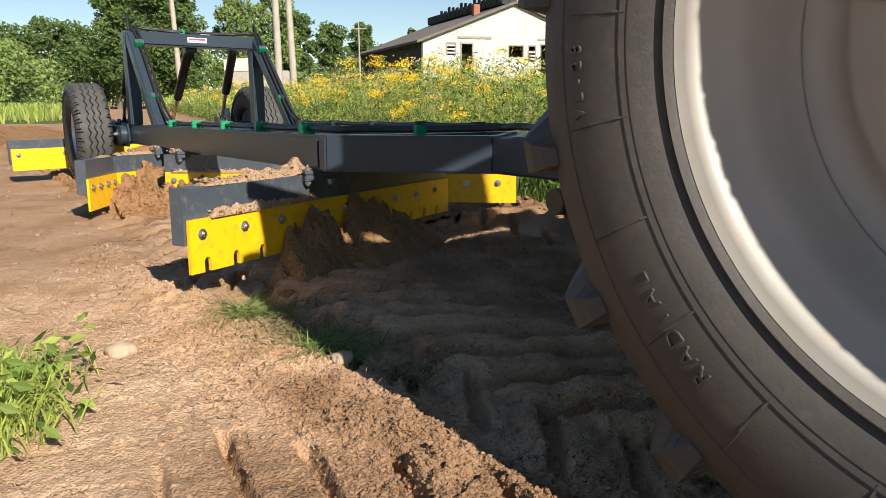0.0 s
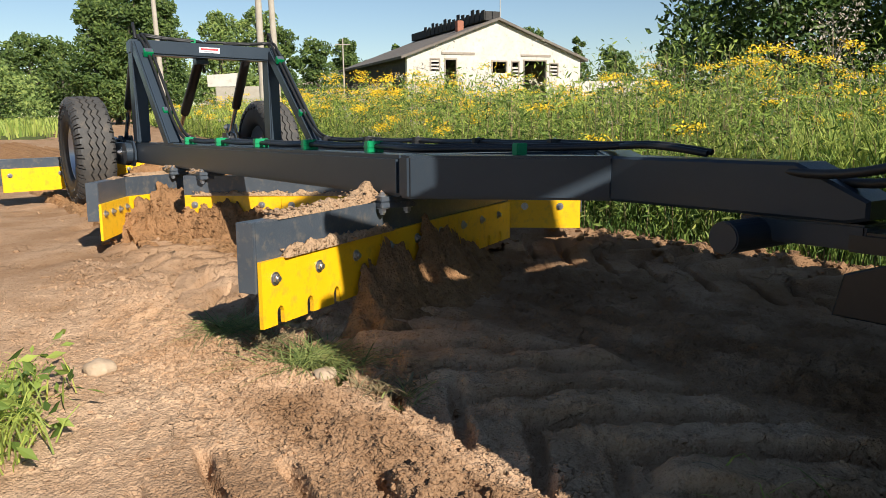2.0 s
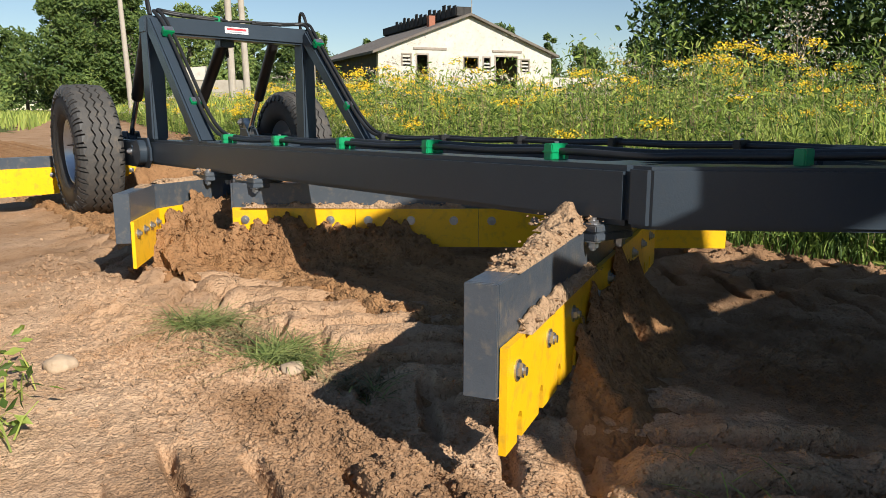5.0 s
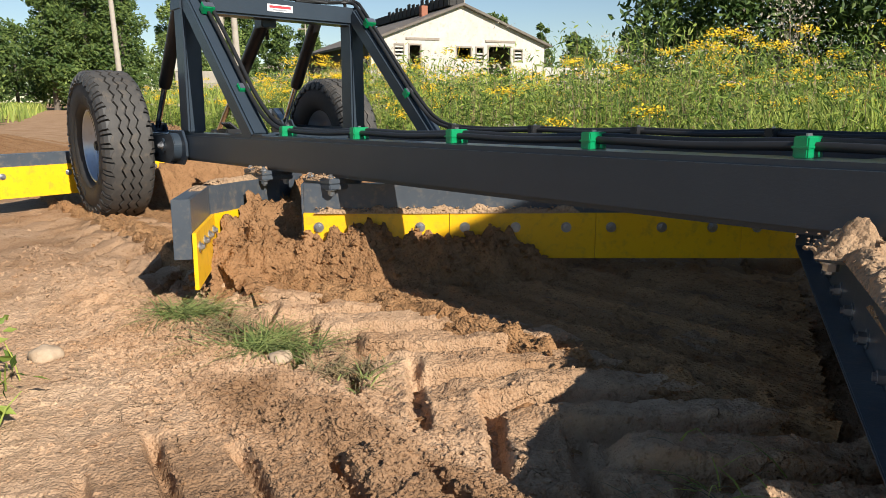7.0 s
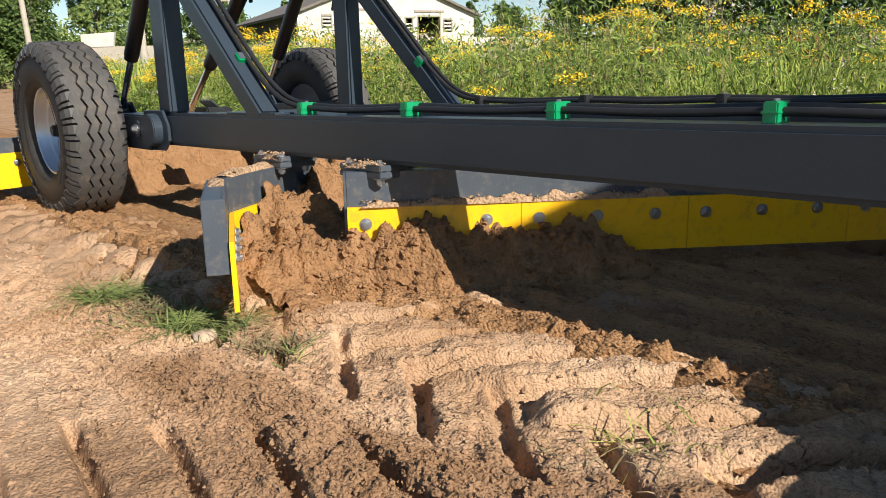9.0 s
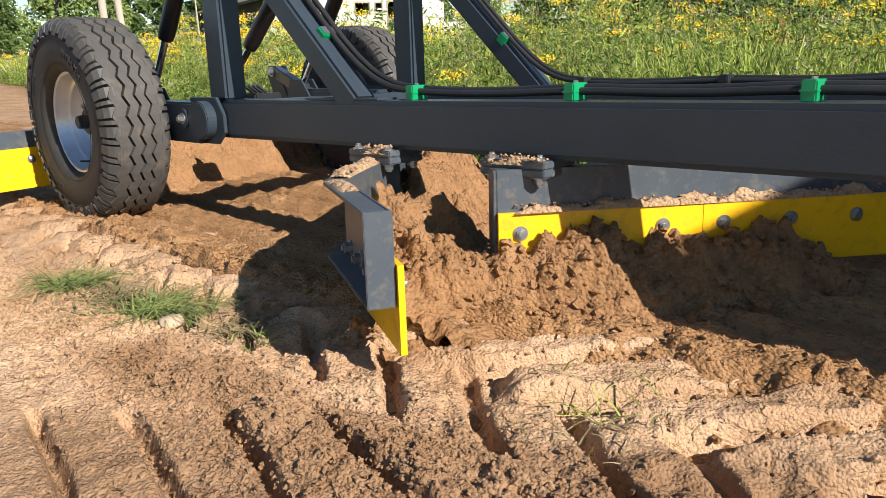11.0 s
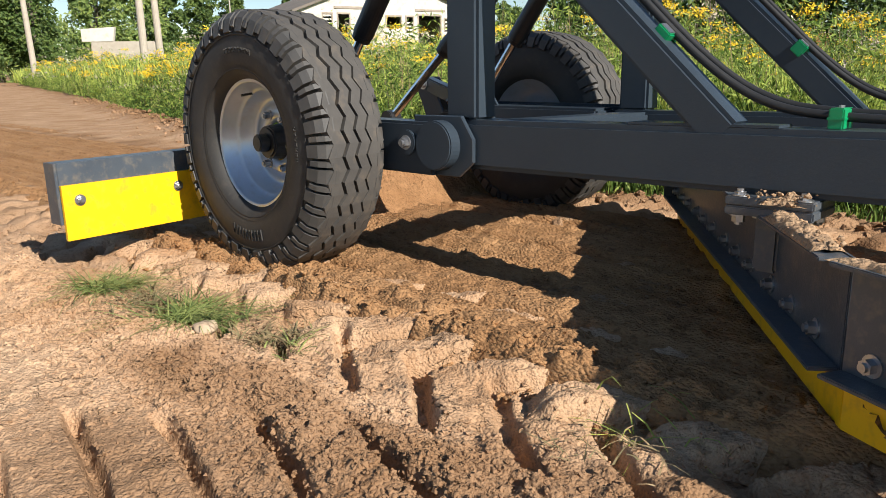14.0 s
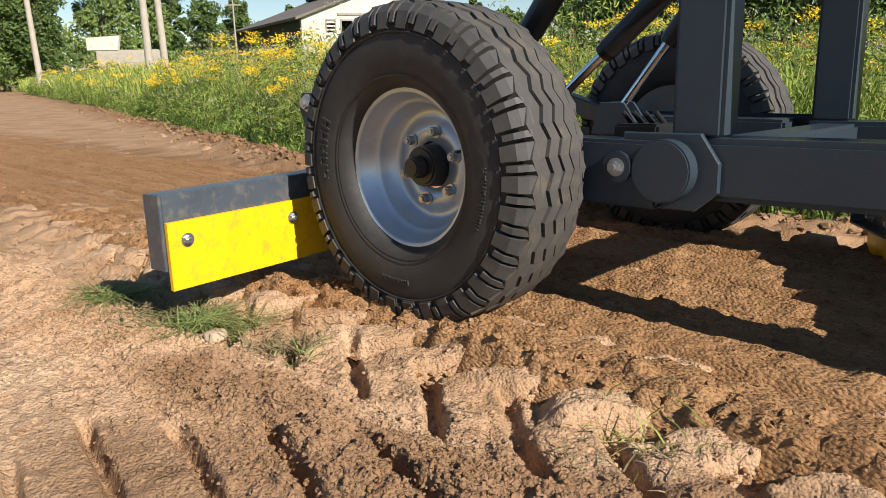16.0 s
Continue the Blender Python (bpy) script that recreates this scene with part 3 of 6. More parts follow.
def ram(top, bottom, split, name="hydraulic_cylinder", r=0.036):
    top, bottom = Vector(top), Vector(bottom)
    mid = top.lerp(bottom, split)
    body = part(name, rod(top, mid, r, seg=24, bevel=0.004), M_BLACK, grader, "black hydraulic cylinder")
    part("gland", rod(mid, mid.lerp(bottom, 0.05), r * 0.92, seg=24), M_BLACK, body)
    part("rod", rod(mid, bottom, 0.016, seg=16), M_CHROME, body, "chromed piston rod")
    part("eye", rod(bottom + Vector((0, -0.03, 0)), bottom + Vector((0, 0.03, 0)), 0.034, seg=20, bevel=0.003), M_BLACK, body)
    part("eye", rod(top + Vector((0, -0.03, 0)), top + Vector((0, 0.03, 0)), 0.036, seg=20, bevel=0.003), M_BLACK, body)
    return body


ram((0.33, 0.30, 1.17), (-0.19, 0.30, 0.495), 0.60)
ram((0.33, mirror(0.30), 1.17), (-0.19, mirror(0.30), 0.495), 0.60)
ram((0.46, MID, 1.10), (-0.31, MID, 0.45), 0.58)
for y in (0.30, mirror(0.30)):
    for dy in (-0.042, 0.030):
        part("ram_bracket", prism([(-0.28, 0.42), (-0.05, 0.42), (-0.14, 0.54), (-0.24, 0.54)], y + dy, y + dy + 0.012, bevel=0.002), M_STEEL, grader)
        part("ram_bracket", prism([(0.30, 1.14), (0.52, 1.11), (0.52, 1.19), (0.33, 1.21)], y + dy, y + dy + 0.012, bevel=0.002), M_STEEL, grader)
part("ram_bracket", box((0.43, MID - 0.045, 1.06), (0.52, MID + 0.045, 1.16), 0.005), M_STEEL, grader)


# hoses in their clips
def hose_line(s, dz):
    pts = [(0.58, s(0.60), 1.215 + dz), (0.57, s(0.40), 1.222 + dz), (0.55, s(0.27), 1.24 + dz), (0.60, s(0.23), 1.235 + dz), (0.68, s(0.25), 1.185 + dz),
           (0.85, s(0.255), 1.03 + dz), (1.05, s(0.255), 0.835 + dz), (1.25, s(0.255), 0.64 + dz), (1.40, s(0.26), 0.545 + dz), (1.56, s(0.26), 0.525 + dz)]
    x = 1.56
    while x < 3.8:
        x += 0.27
        pts.append((x, s(0.26) + 0.006 * math.sin(x * 9), 0.518 + dz + (0.010 if int(x / 0.27) % 2 else 0.0)))
    pts += [(4.05, s(0.32), 0.522 + dz), (4.25, s(0.52), 0.522 + dz), (4.45, s(0.74), 0.53 + dz), (4.62, MID - 0.02, 0.54), (4.78, MID, 0.515)]
    return pts


for s in ((lambda y: y), mirror):
    tube(hose_line(s, 0.0), 0.0095, "hose", M_HOSE, grader)
    tube([(a, b + 0.024, c + 0.004) for a, b, c in hose_line(s, 0.004)], 0.0095, "hose", M_HOSE, grader)
    near = s(0) == 0
    for x in (1.546, 2.095, 2.64, 3.171, 3.702):
        y = s(0.262)
        bm = box((x - 0.015, y - 0.034, 0.502), (x + 0.015, y + 0.034, 0.546), 0.003)
        box((x - 0.017, y - 0.036, 0.522), (x + 0.017, y + 0.036, 0.527), 0.001, bm=bm)
        clip = part("hose_clip", bm, M_GREEN if near else M_BLACK, grader, "green plastic hose clip" if near else "black hose clip", tilt=True)
        part("clip_screw", rod((x, y, 0.546), (x, y, 0.551), 0.006, seg=6), M_BOLT, clip, tilt=True)
    for x, z in ((0.78, 1.095), (1.147, 0.70)):
        m, _ = along((x, s(0.25), z), (x - 0.715, s(0.25), z + 0.687))
        clip = part("hose_clip", box((-0.02, -0.03, -0.012), (0.02, 0.03, 0.03), 0.003, m), M_GREEN, grader, "green plastic hose clip", tilt=True)
        part("clip_plate", box((-0.016, -0.026, 0.03), (0.016, 0.026, 0.033), 0, m), M_BOLT, clip, tilt=True)
part("hose_clip", box((4.225, 0.47, 0.502), (4.253, 0.515, 0.542), 0.003), M_GREEN, grader, "green plastic hose clip", tilt=True)
for y0, y1 in ((0.40, MID), (mirror(0.40), MID)):
    tube([(0.58, y0, 1.222), (0.57, (y0 + y1) / 2, 1.226), (0.56, y1 - 0.02, 1.222), (0.50, y1, 1.19), (0.45, y1, 1.10), (0.40, y1 + 0.03, 1.02)], 0.010, "hose", M_HOSE, grader)
for y in (0.22, mirror(0.22)):
    tube([(0.60, y, 1.21), (0.56, y, 1.30), (0.47, y + 0.02, 1.335), (0.39, y + 0.05, 1.28), (0.38, y + 0.08, 1.16), (0.30, y + 0.10, 1.02)], 0.010, "hose", M_HOSE, grader)
part("hose_clip", box((0.55, 0.60, 1.20), (0.58, 0.64, 1.24), 0.003), M_GREEN, grader, tilt=True)
# valve and fittings between the beams
valve = part("valve_block", box((0.16, 0.52, 0.46), (0.30, 0.66, 0.515), 0.008), M_BLACK, grader, tilt=True)
for i in range(4):
    part("fitting", rod((0.18 + 0.035 * i, 0.59, 0.515), (0.17 + 0.035 * i, 0.55, 0.55), 0.008, seg=12), M_BLACK, valve, tilt=True)


# ---- blades ----
TOP, LOW, EDGE_TOP, EDGE_LOW = 0.343, 0.152, 0.238, 0.055


def edge_outline(n, z0, z1, slots):
    pts = [(0.0, z1), (0.0, z0)]
    if slots:
        x = 0.075
        while x < n - 0.05:
            pts += [(x - 0.015, z0), (x - 0.015, z0 + 0.035), (x - 0.010, z0 + 0.047), (x, z0 + 0.052), (x + 0.010, z0 + 0.047), (x + 0.015, z0 + 0.035), (x + 0.015, z0)]
            x += 0.138
    return pts + [(n, z0), (n, z1)]


def blade(p0, p1, front, slots=False,  tilt=True, z=(TOP, LOW, EDGE_TOP, EDGE_LOW), depth=0.058, overhang=0.0, plate_len=0.46, bolt_step=0.15, name="blade", caps=(True, True)):
    """A channel from p0 to p1 (its front face), open to the rear, with bolted yellow edges on the front. front: +1 or -1, the side of the line that faces ahead."""
    top, low, e1, e0 = z
    m, n = along((*p0, 0), (*p1, 0))
    f = front
    body = part(name, box((0, 0, low), (n, -f * 0.008, top), 0.002, m), M_BLADE, grader, "grey steel blade channel", tilt=tilt)
    part("flange", box((0, -f * 0.0085, top - 0.008), (n, -f * depth, top), 0.002, m), M_BLADE, body, tilt=tilt)
    part("flange", box((0, -f * 0.0085, low), (n, -f * depth, low + 0.008), 0.002, m), M_BLADE, body, tilt=tilt)
    for x in [x for x, c in zip((0.0, n - 0.008), caps) if c]:
        part("end_cap", box((x, 0.0, low), (x + 0.008, -f * depth, top), 0.0015, m @ Matrix.Translation((-0.0085 if x == 0 else 0.0085, 0, 0))), M_BLADE, body, tilt=tilt)
    k = max(1, round(n / plate_len))
    for i in range(k):
        a, b = n * i / k + 0.001, n * (i + 1) / k - 0.001 + (overhang if i == k - 1 else 0)
        mm = m @ Matrix.Translation((a, 0, 0))
        bm = prism(edge_outline(b - a, e0, e1, slots), f * 0.002, f * 0.015, mm)
        edge = part("cutting_edge", bm, M_YELLOW, body, "yellow bolted cutting edge", tilt=tilt)
        x = 0.055
        while x < b - a - 0.03:
            zb = e1 - 0.052
            hex_bolt(mm @ Vector((x, f * 0.015, zb)), m.to_3x3() @ Vector((0, f, 0)), 0.013, 0.008, body, "edge_bolt", tilt=tilt)
            hex_bolt(mm @ Vector((x, -f * 0.008, zb)), m.to_3x3() @ Vector((0, -f, 0)), 0.013, 0.014, body, "edge_nut", tilt=tilt)
            x += bolt_step
    return body


def mount(x, y, yaw=0, w=0.16):
    """Bolted flange pair under a beam."""
    m = pose(x, y, 0, 0, 0, yaw)
    bm = box((-w / 2, -0.07, 0.3445), (w / 2, 0.07, 0.3635), 0.003, m)
    fl = part("mount_flange", bm, M_BLADE, grader, tilt=True)
    part("mount_flange", box((-w / 2, -0.07, 0.324), (w / 2, 0.07, 0.3435), 0.003, m), M_BLADE, grader, tilt=True)
    for dx in (-w / 2 + 0.025, w / 2 - 0.025):
        for dy in (-0.05, 0.05):
            hex_bolt(m @ Vector((dx, dy, 0.324)), (0, 0, -1), 0.014, 0.014, fl, "flange_nut")
            hex_bolt(m @ Vector((dx, dy, 0.3635)), (0, 0, 1), 0.012, 0.006, fl, "flange_bolt")
    return fl


# front blade: near end ahead, runs back to the far beam
blade((4.20, -0.40), (3.30, 1.26), -1, slots=True, bolt_step=0.205, plate_len=0.62, z=(TOP, LOW, EDGE_TOP, EDGE_LOW))
mount(3.86, 0.215, 0)
mount(3.42, mirror(0.21), 0)
# middle blade: near end behind, runs ahead past the far beam
blade((1.985, 0.085), (3.341, 1.733), -1, bolt_step=0.185, plate_len=0.56, z=(TOP, LOW, EDGE_TOP, EDGE_LOW + 0.016))
mount(1.99, 0.205, 0, 0.2)
mount(2.90, mirror(0.21), 0, 0.2)
# third blade: from the far beam ahead to the near side, with a bent wing
THIRD_Z = tuple(q - 0.014 for q in (TOP, LOW, EDGE_TOP, EDGE_LOW))
blade((0.64, 1.44), (1.705, -0.155), 1, plate_len=0.5, z=THIRD_Z, caps=(True, False))
mount(0.70, mirror(0.21), 0, 0.18)
blade((1.706, -0.157), (2.098, -0.373), 1, plate_len=0.5, bolt_step=0.12, z=THIRD_Z, overhang=0.020, caps=(False, True))
mount(1.46, 0.205, 0, 0.18)
part("wing_neck", box((1.425, 0.17, 0.20), (1.475, 0.25, 0.336), 0.006), M_BLADE, grader, tilt=True)
# rear blade behind the wheels
blade((-0.520, -0.55), (-0.76, 2.10), -1, tilt=False, z=(0.372, 0.17, 0.300, 0.118), depth=0.07, plate_len=0.55, bolt_step=0.36, name="rear_blade")
for y in (0.10, mirror(0.10)):
    for dy in (-0.035, 0.035):
        part("lift_bracket", prism([(-0.66, 0.36), (-0.52, 0.36), (-0.60, 0.50), (-0.66, 0.61), (-0.73, 0.61), (-0.75, 0.56)], y + dy, y + dy + 0.012, bevel=0.002), M_STEEL, grader)
    hex_bolt((-0.70, y - 0.036, 0.577), (0, -1, 0), 0.02, 0.016, grader, "hinge_bolt", tilt=False)
    part("link_arm", bar((-0.70, y, 0.577), (-0.10, y + (0.2 if y < MID else -0.2), 0.45), 0.05, 0.07, 0.006), M_STEEL, grader)


# ---- wheels ----
def zigzag_rib(bm, y, w, n, r0, r1, amp, phase=0.0):
    """One tread rib round the wheel, with a zigzag run."""
    rings = []
    k = n * 2
    for i in range(k):
        a = 2 * math.pi * i / k
        z = amp * (1 if i % 2 else -1) + phase
        row = []
        for r, yy in ((r0, y - w / 2 + z - 0.003), (r1, y - w / 2 + z), (r1, y + w / 2 + z), (r0, y + w / 2 + z + 0.003)):
            row.append(bm.verts.new((r * math.cos(a), yy, r * math.sin(a))))
        rings.append(row)
    for i in range(k):
        a, b = rings[i], rings[(i + 1) % k]
        for j in range(3):
            bm.faces.new((a[j], a[j + 1], b[j + 1], b[j]))


def grader_wheel():
    """Wheel about its own centre; outside towards -y."""
    wheel = new("wheel")
    R = 0.415
    half = [(0.205, -0.105), (0.225, -0.128), (0.270, -0.143), (0.315, -0.144), (0.345, -0.136), (0.364, -0.124), (0.377, -0.108), (0.384, -0.085), (0.388, -0.04)]
    prof = half + [(0.389, 0)] + [(r, -y) for r, y in half[::-1]] + [(0.200, 0.08), (0.200, -0.08)]
    tyre = part("tyre", revolve(prof, 96, closed=True), M_TYRE, wheel, "black implement tyre with zigzag ribs", smooth=True)
    bm = bmesh.new()
    N = 34
    for y, w in ((-0.080, 0.052), (-0.0245, 0.037), (0.0245, 0.037), (0.080, 0.052)):
        zigzag_rib(bm, y, w, N, 0.384, R - 0.006 * (abs(y) / 0.1) ** 2, 0.010)
    tagged(part("tread_ribs", bm, M_TREAD, wheel, "dusty zigzag tread ribs"), kind="stuff")
    bm = bmesh.new()
    for i in range(N):
        for k in (-1, 1):
            c0 = 2 * math.pi * (i + (0.25 if k < 0 else 0.75)) / N
            for wd, off, lo in ((0.26, 0.0, 0.346), (0.10, 0.5, 0.360)):
                a0, a1 = c0 + 2 * math.pi * (off - wd) / N, c0 + 2 * math.pi * (off + wd) / N
                po = [(0.412, 0.086 if off == 0 else 0.100), (0.404, 0.120), (0.386, 0.139), (lo, 0.1485)]
                pi_ = [(0.382, 0.086 if off == 0 else 0.100), (0.374, 0.104), (0.360, 0.120), (lo - 0.006, 0.130)]
                ra = [[bm.verts.new((r * math.cos(a), k * y, r * math.sin(a))) for r, y in po] for a in (a0, a1)]
                rb = [[bm.verts.new((r * math.cos(a), k * y, r * math.sin(a))) for r, y in pi_] for a in (a0 - 0.010, a1 + 0.010)]
                for j in range(3):
                    bm.faces.new((ra[0][j], ra[0][j + 1], ra[1][j + 1], ra[1][j]))
                    bm.faces.new((ra[0][j], ra[0][j + 1], rb[0][j + 1], rb[0][j]))
                    bm.faces.new((ra[1][j], ra[1][j + 1], rb[1][j + 1], rb[1][j]))
                bm.faces.new((ra[0][0], ra[1][0], rb[1][0], rb[0][0]))
                bm.faces.new((ra[0][3], ra[1][3], rb[1][3], rb[0][3]))
    tagged(part("shoulder_tread", bm, M_SHOULDER, wheel, "dusty shoulder tread blocks"), kind="stuff")
    # moulded rings and unread lettering on the sidewall
    for r in (0.236, 0.338):
        part("sidewall_ring", revolve([(r - 0.0025, -0.138 if r < 0.3 else -0.1425), (r, -0.1365 if r < 0.3 else -0.1455), (r + 0.0025, -0.138 if r < 0.3 else -0.1425)], 96), M_TYRE, wheel, smooth=True)
    bm = bmesh.new()
    for a0, count, h in ((2.45, 5, 0.034), (-0.70, 9, 0.016), (4.2, 7, 0.014)):
        for i in range(count):
            a = a0 + i * h * 1.05 / 0.29
            m = Matrix.Rotation(-a, 4, 'Y') @ Matrix.Translation((0.292, -0.1480, 0)) @ Matrix.Rotation(math.pi / 2, 4, 'Y')
            for lo, hi in (((-h * 0.36, 0, -h / 2), (-h * 0.22, 0.006, h / 2)), ((h * 0.22, 0, -h / 2), (h * 0.36, 0.006, h / 2)), ((-h * 0.3, 0, -h * 0.07 + (i % 2) * h * 0.3), (h * 0.3, 0.006, h * 0.07 + (i % 2) * h * 0.3))):
                box(lo, hi, 0, m, bm)
    tagged(part("moulded_lettering", bm, M_TYRE, wheel), kind="stuff")
    # rim
    prof = [(0.212, -0.112), (0.216, -0.104), (0.210, -0.098), (0.197, -0.100), (0.192, -0.094), (0.190, -0.074), (0.184, -0.070), (0.182, -0.048), (0.170, -0.042), (0.164, -0.036), (0.161, -0.012), (0.152, -0.006), (0.148, 0.010),
            (0.122, 0.014), (0.118, 0.006), (0.062, 0.004), (0.062, 0.012), (0.118, 0.014), (0.152, 0.020), (0.172, 0.06), (0.200, 0.085), (0.205, 0.1)]
    rim = part("rim", revolve(prof, 72), M_RIM, wheel, "galvanised silver steel rim", smooth=True)
    hub = part("hub", rod((0, 0.06, 0), (0, -0.045, 0), 0.062, 0.052, seg=32, bevel=0.006), M_BLACK, wheel, "black hub with grease cap")
    part("hub_cap", rod((0, -0.045, 0), (0, -0.085, 0), 0.030, 0.026, seg=28, bevel=0.004), M_BLACK, wheel)
    for i in range(6):
        a = 2 * math.pi * i / 6
        hex_bolt((0.092 * math.cos(a), 0.004, 0.092 * math.sin(a)), (0, -1, 0), 0.012, 0.022, wheel, "wheel_nut", tilt=False)
    part("valve_stem", rod((0.17, -0.04, 0.0), (0.165, -0.085, 0.0), 0.004, seg=8), M_BLACK, wheel)
    return wheel


WX, WZ, FZ = -0.072, 0.425, 0.395                          # axle
wheel_near = grader_wheel()
for piece in wheel_near.children_recursive:
    piece.data.transform(Matrix.Diagonal((1, 0.90, 1, 1)))
wheel_near.parent = grader
wheel_near.location = (WX, -0.012, WZ)
wheel_far = copy_thing(wheel_near, pose(WX, mirror(0), FZ, 0, 0, 180))


# ---- soil that the grader carries and leaves ----
def clods(name, spots, sizes, material, seed, parent=None):
    rng = np.random.default_rng(seed)
    base = bmesh.new()
    bmesh.ops.create_icosphere(base, subdivisions=1, radius=0.9)
    bv = np.array([v.co[:] for v in base.verts])
    bf = np.array([[v.index for v in fc.verts] for fc in base.faces])
    base.free()
    n = len(spots)
    v = bv[None] * (1 + 0.45 * rng.uniform(-1, 1, (n, len(bv), 1))) + 0.2 * rng.uniform(-1, 1, (n, len(bv), 3))
    ang = rng.uniform(0, 6.28, n)
    c, s = np.cos(ang)[:, None], np.sin(ang)[:, None]
    x, y = v[..., 0] * rng.uniform(0.8, 1.4, (n, 1)), v[..., 1]
    v = np.stack([c * x - s * y, s * x + c * y, v[..., 2] * rng.uniform(0.55, 0.9, (n, 1))], -1) * np.asarray(sizes)[:, None, None] + np.asarray(spots)[:, None, :]
    f = bf[None] + (np.arange(n) * len(bv))[:, None, None]
    return from_arrays(name, v.reshape(-1, 3), f.reshape(-1, 3), material, False, parent)


def mid_line(y):
    return 1.985 + (y - 0.085) * 0.823


def front_line(y):
    return 4.20 - (y + 0.40) * 0.5422


def heap_height(x, y):
    """Soil rolled up before the middle blade and its near wing."""
    lump = fbm(x * 10, y * 10, 5, 51, 0.68)
    big = vnoise(x * 6, y * 6, 55)
    amp = np.interp(y, [-0.34, -0.25, -0.15, -0.03, 0.06, 0.13, 0.25, 0.40, 0.60, 0.78, 0.92, 1.05], [0.0, 0.10, 0.18, 0.22, 0.19, 0.18, 0.215, 0.215, 0.18, 0.11, 0.03, 0.0])
    peak = np.maximum(np.interp(y, [-0.3, -0.1, 0.08], [1.80, 1.85, 1.93]), mid_line(y) + 0.03)
    foot = np.maximum(np.interp(y, [-0.3, -0.1, 0.04, 0.23, 0.63, 1.0], [1.90, 2.08, 2.24, 2.46, 2.70, 2.94]), peak + 0.12) + 0.04 * big
    h = amp * (1 - step(0.0, 1.0, (x - peak) / (foot - peak))) * (1 + 0.18 * big + 0.15 * lump)
    crumbs = 0.035 * (1 - step(0.0, 1.0, (x - foot) / 0.16 + 0.35)) * (amp > 0.01)
    body = np.clip(h / 0.06, 0, 1)
    clumps = 0.22 * pebbled(x + 0.03 * lump, y, 10, 56, 0.8) + 0.45 * pebbled(x, y + 0.02 * lump, 26, 57, 0.85)
    return np.maximum(h, crumbs * (0.7 + lump)) + 0.011 * lump - 0.020 + body * (clumps - 0.008)


def front_heap(x, y):
    d = x - front_line(y)
    side = step(-0.12, 0.10, y) * (1 - step(0.55, 1.2, y))
    fall = np.where(d > -0.01, np.exp(-(np.maximum(d, 0) / 0.17) ** 2), 0)
    h = 0.24 * side * fall
    lump = fbm(x * 9, y * 9, 5, 61, 0.65)
    return h * (1 + 0.3 * lump) + 0.010 * lump - 0.022 + np.clip(h / 0.06, 0, 1) * (0.3 * pebbled(x, y, 11, 62, 0.8) + 0.5 * pebbled(x, y, 26, 63, 0.8) - 0.008)


heap = grid_mesh("soil_heap", np.arange(1.45, 3.35, 0.0075), np.arange(-0.46, 1.6, 0.0075), heap_height, M_HEAP,
                 keep=lambda x, y: (heap_height(x, y) > -0.045) & (heap_height(x, y) > -0.012 - 0.03 * (x < 2.3)) & ((x > mid_line(y) + 0.010) | (y < 0.08)) & (x > 1.72 - 0.6677 * (y + 0.155)) & (x > 1.73 - 1.72 * (y + 0.155) * (y < -0.155)) & (y > -0.26 - (x - 1.8) * 0.45))
tagged(heap, "brown crumbly soil heap rolling before the middle blade", "soil")
def third_line(y):
    return 1.705 - (y + 0.155) * 0.6677


def third_heap(x, y):
    """Soil between the third blade and the middle one."""
    lump = fbm(x * 10, y * 10, 5, 65, 0.68)
    amp = np.interp(y, [-0.30, -0.15, 0.1, 0.35, 0.7, 1.05, 1.35, 1.5], [0.0, 0.18, 0.27, 0.28, 0.28, 0.27, 0.22, 0.0])
    return amp * (1 - step(0.0, 1.0, (x - third_line(y) - 0.06) / np.interp(y, [0.2, 0.8], [0.55, 0.32]))) * (1 + 0.2 * lump) + 0.011 * lump - 0.015 + 0.3 * pebbled(x, y, 10, 66, 0.7) + 0.45 * pebbled(x, y, 26, 69, 0.7) - 0.006


theap = grid_mesh("soil_heap", np.arange(0.6, 2.2, 0.012), np.arange(-0.20, 1.5, 0.012), third_heap, M_HEAP,
                  keep=lambda x, y: (third_heap(x, y) > 0.0) & (x > third_line(y) + 0.02) & ((x < mid_line(y) - 0.07) | (y < 0.05)))
tagged(theap, "brown crumbly soil heap before the third blade", "soil")
def rear_line(y):
    return -0.52 - (y + 0.55) * 0.0906


def rear_heap(x, y):
    """Soil gathered before the rear blade, between the wheels."""
    lump = fbm(x * 11, y * 11, 5, 67, 0.68)
    amp = np.interp(y, [0.18, 0.32, 0.55, 0.9, 1.3, 1.7, 2.0], [0.0, 0.22, 0.285, 0.275, 0.29, 0.20, 0.0]) * (1 + 0.08 * vnoise(y * 9, y * 0, 68))
    return amp * (1 - step(0.0, 1.0, (x - rear_line(y) - 0.07) / 0.30)) * (1 + 0.10 * lump) + 0.009 * lump - 0.01


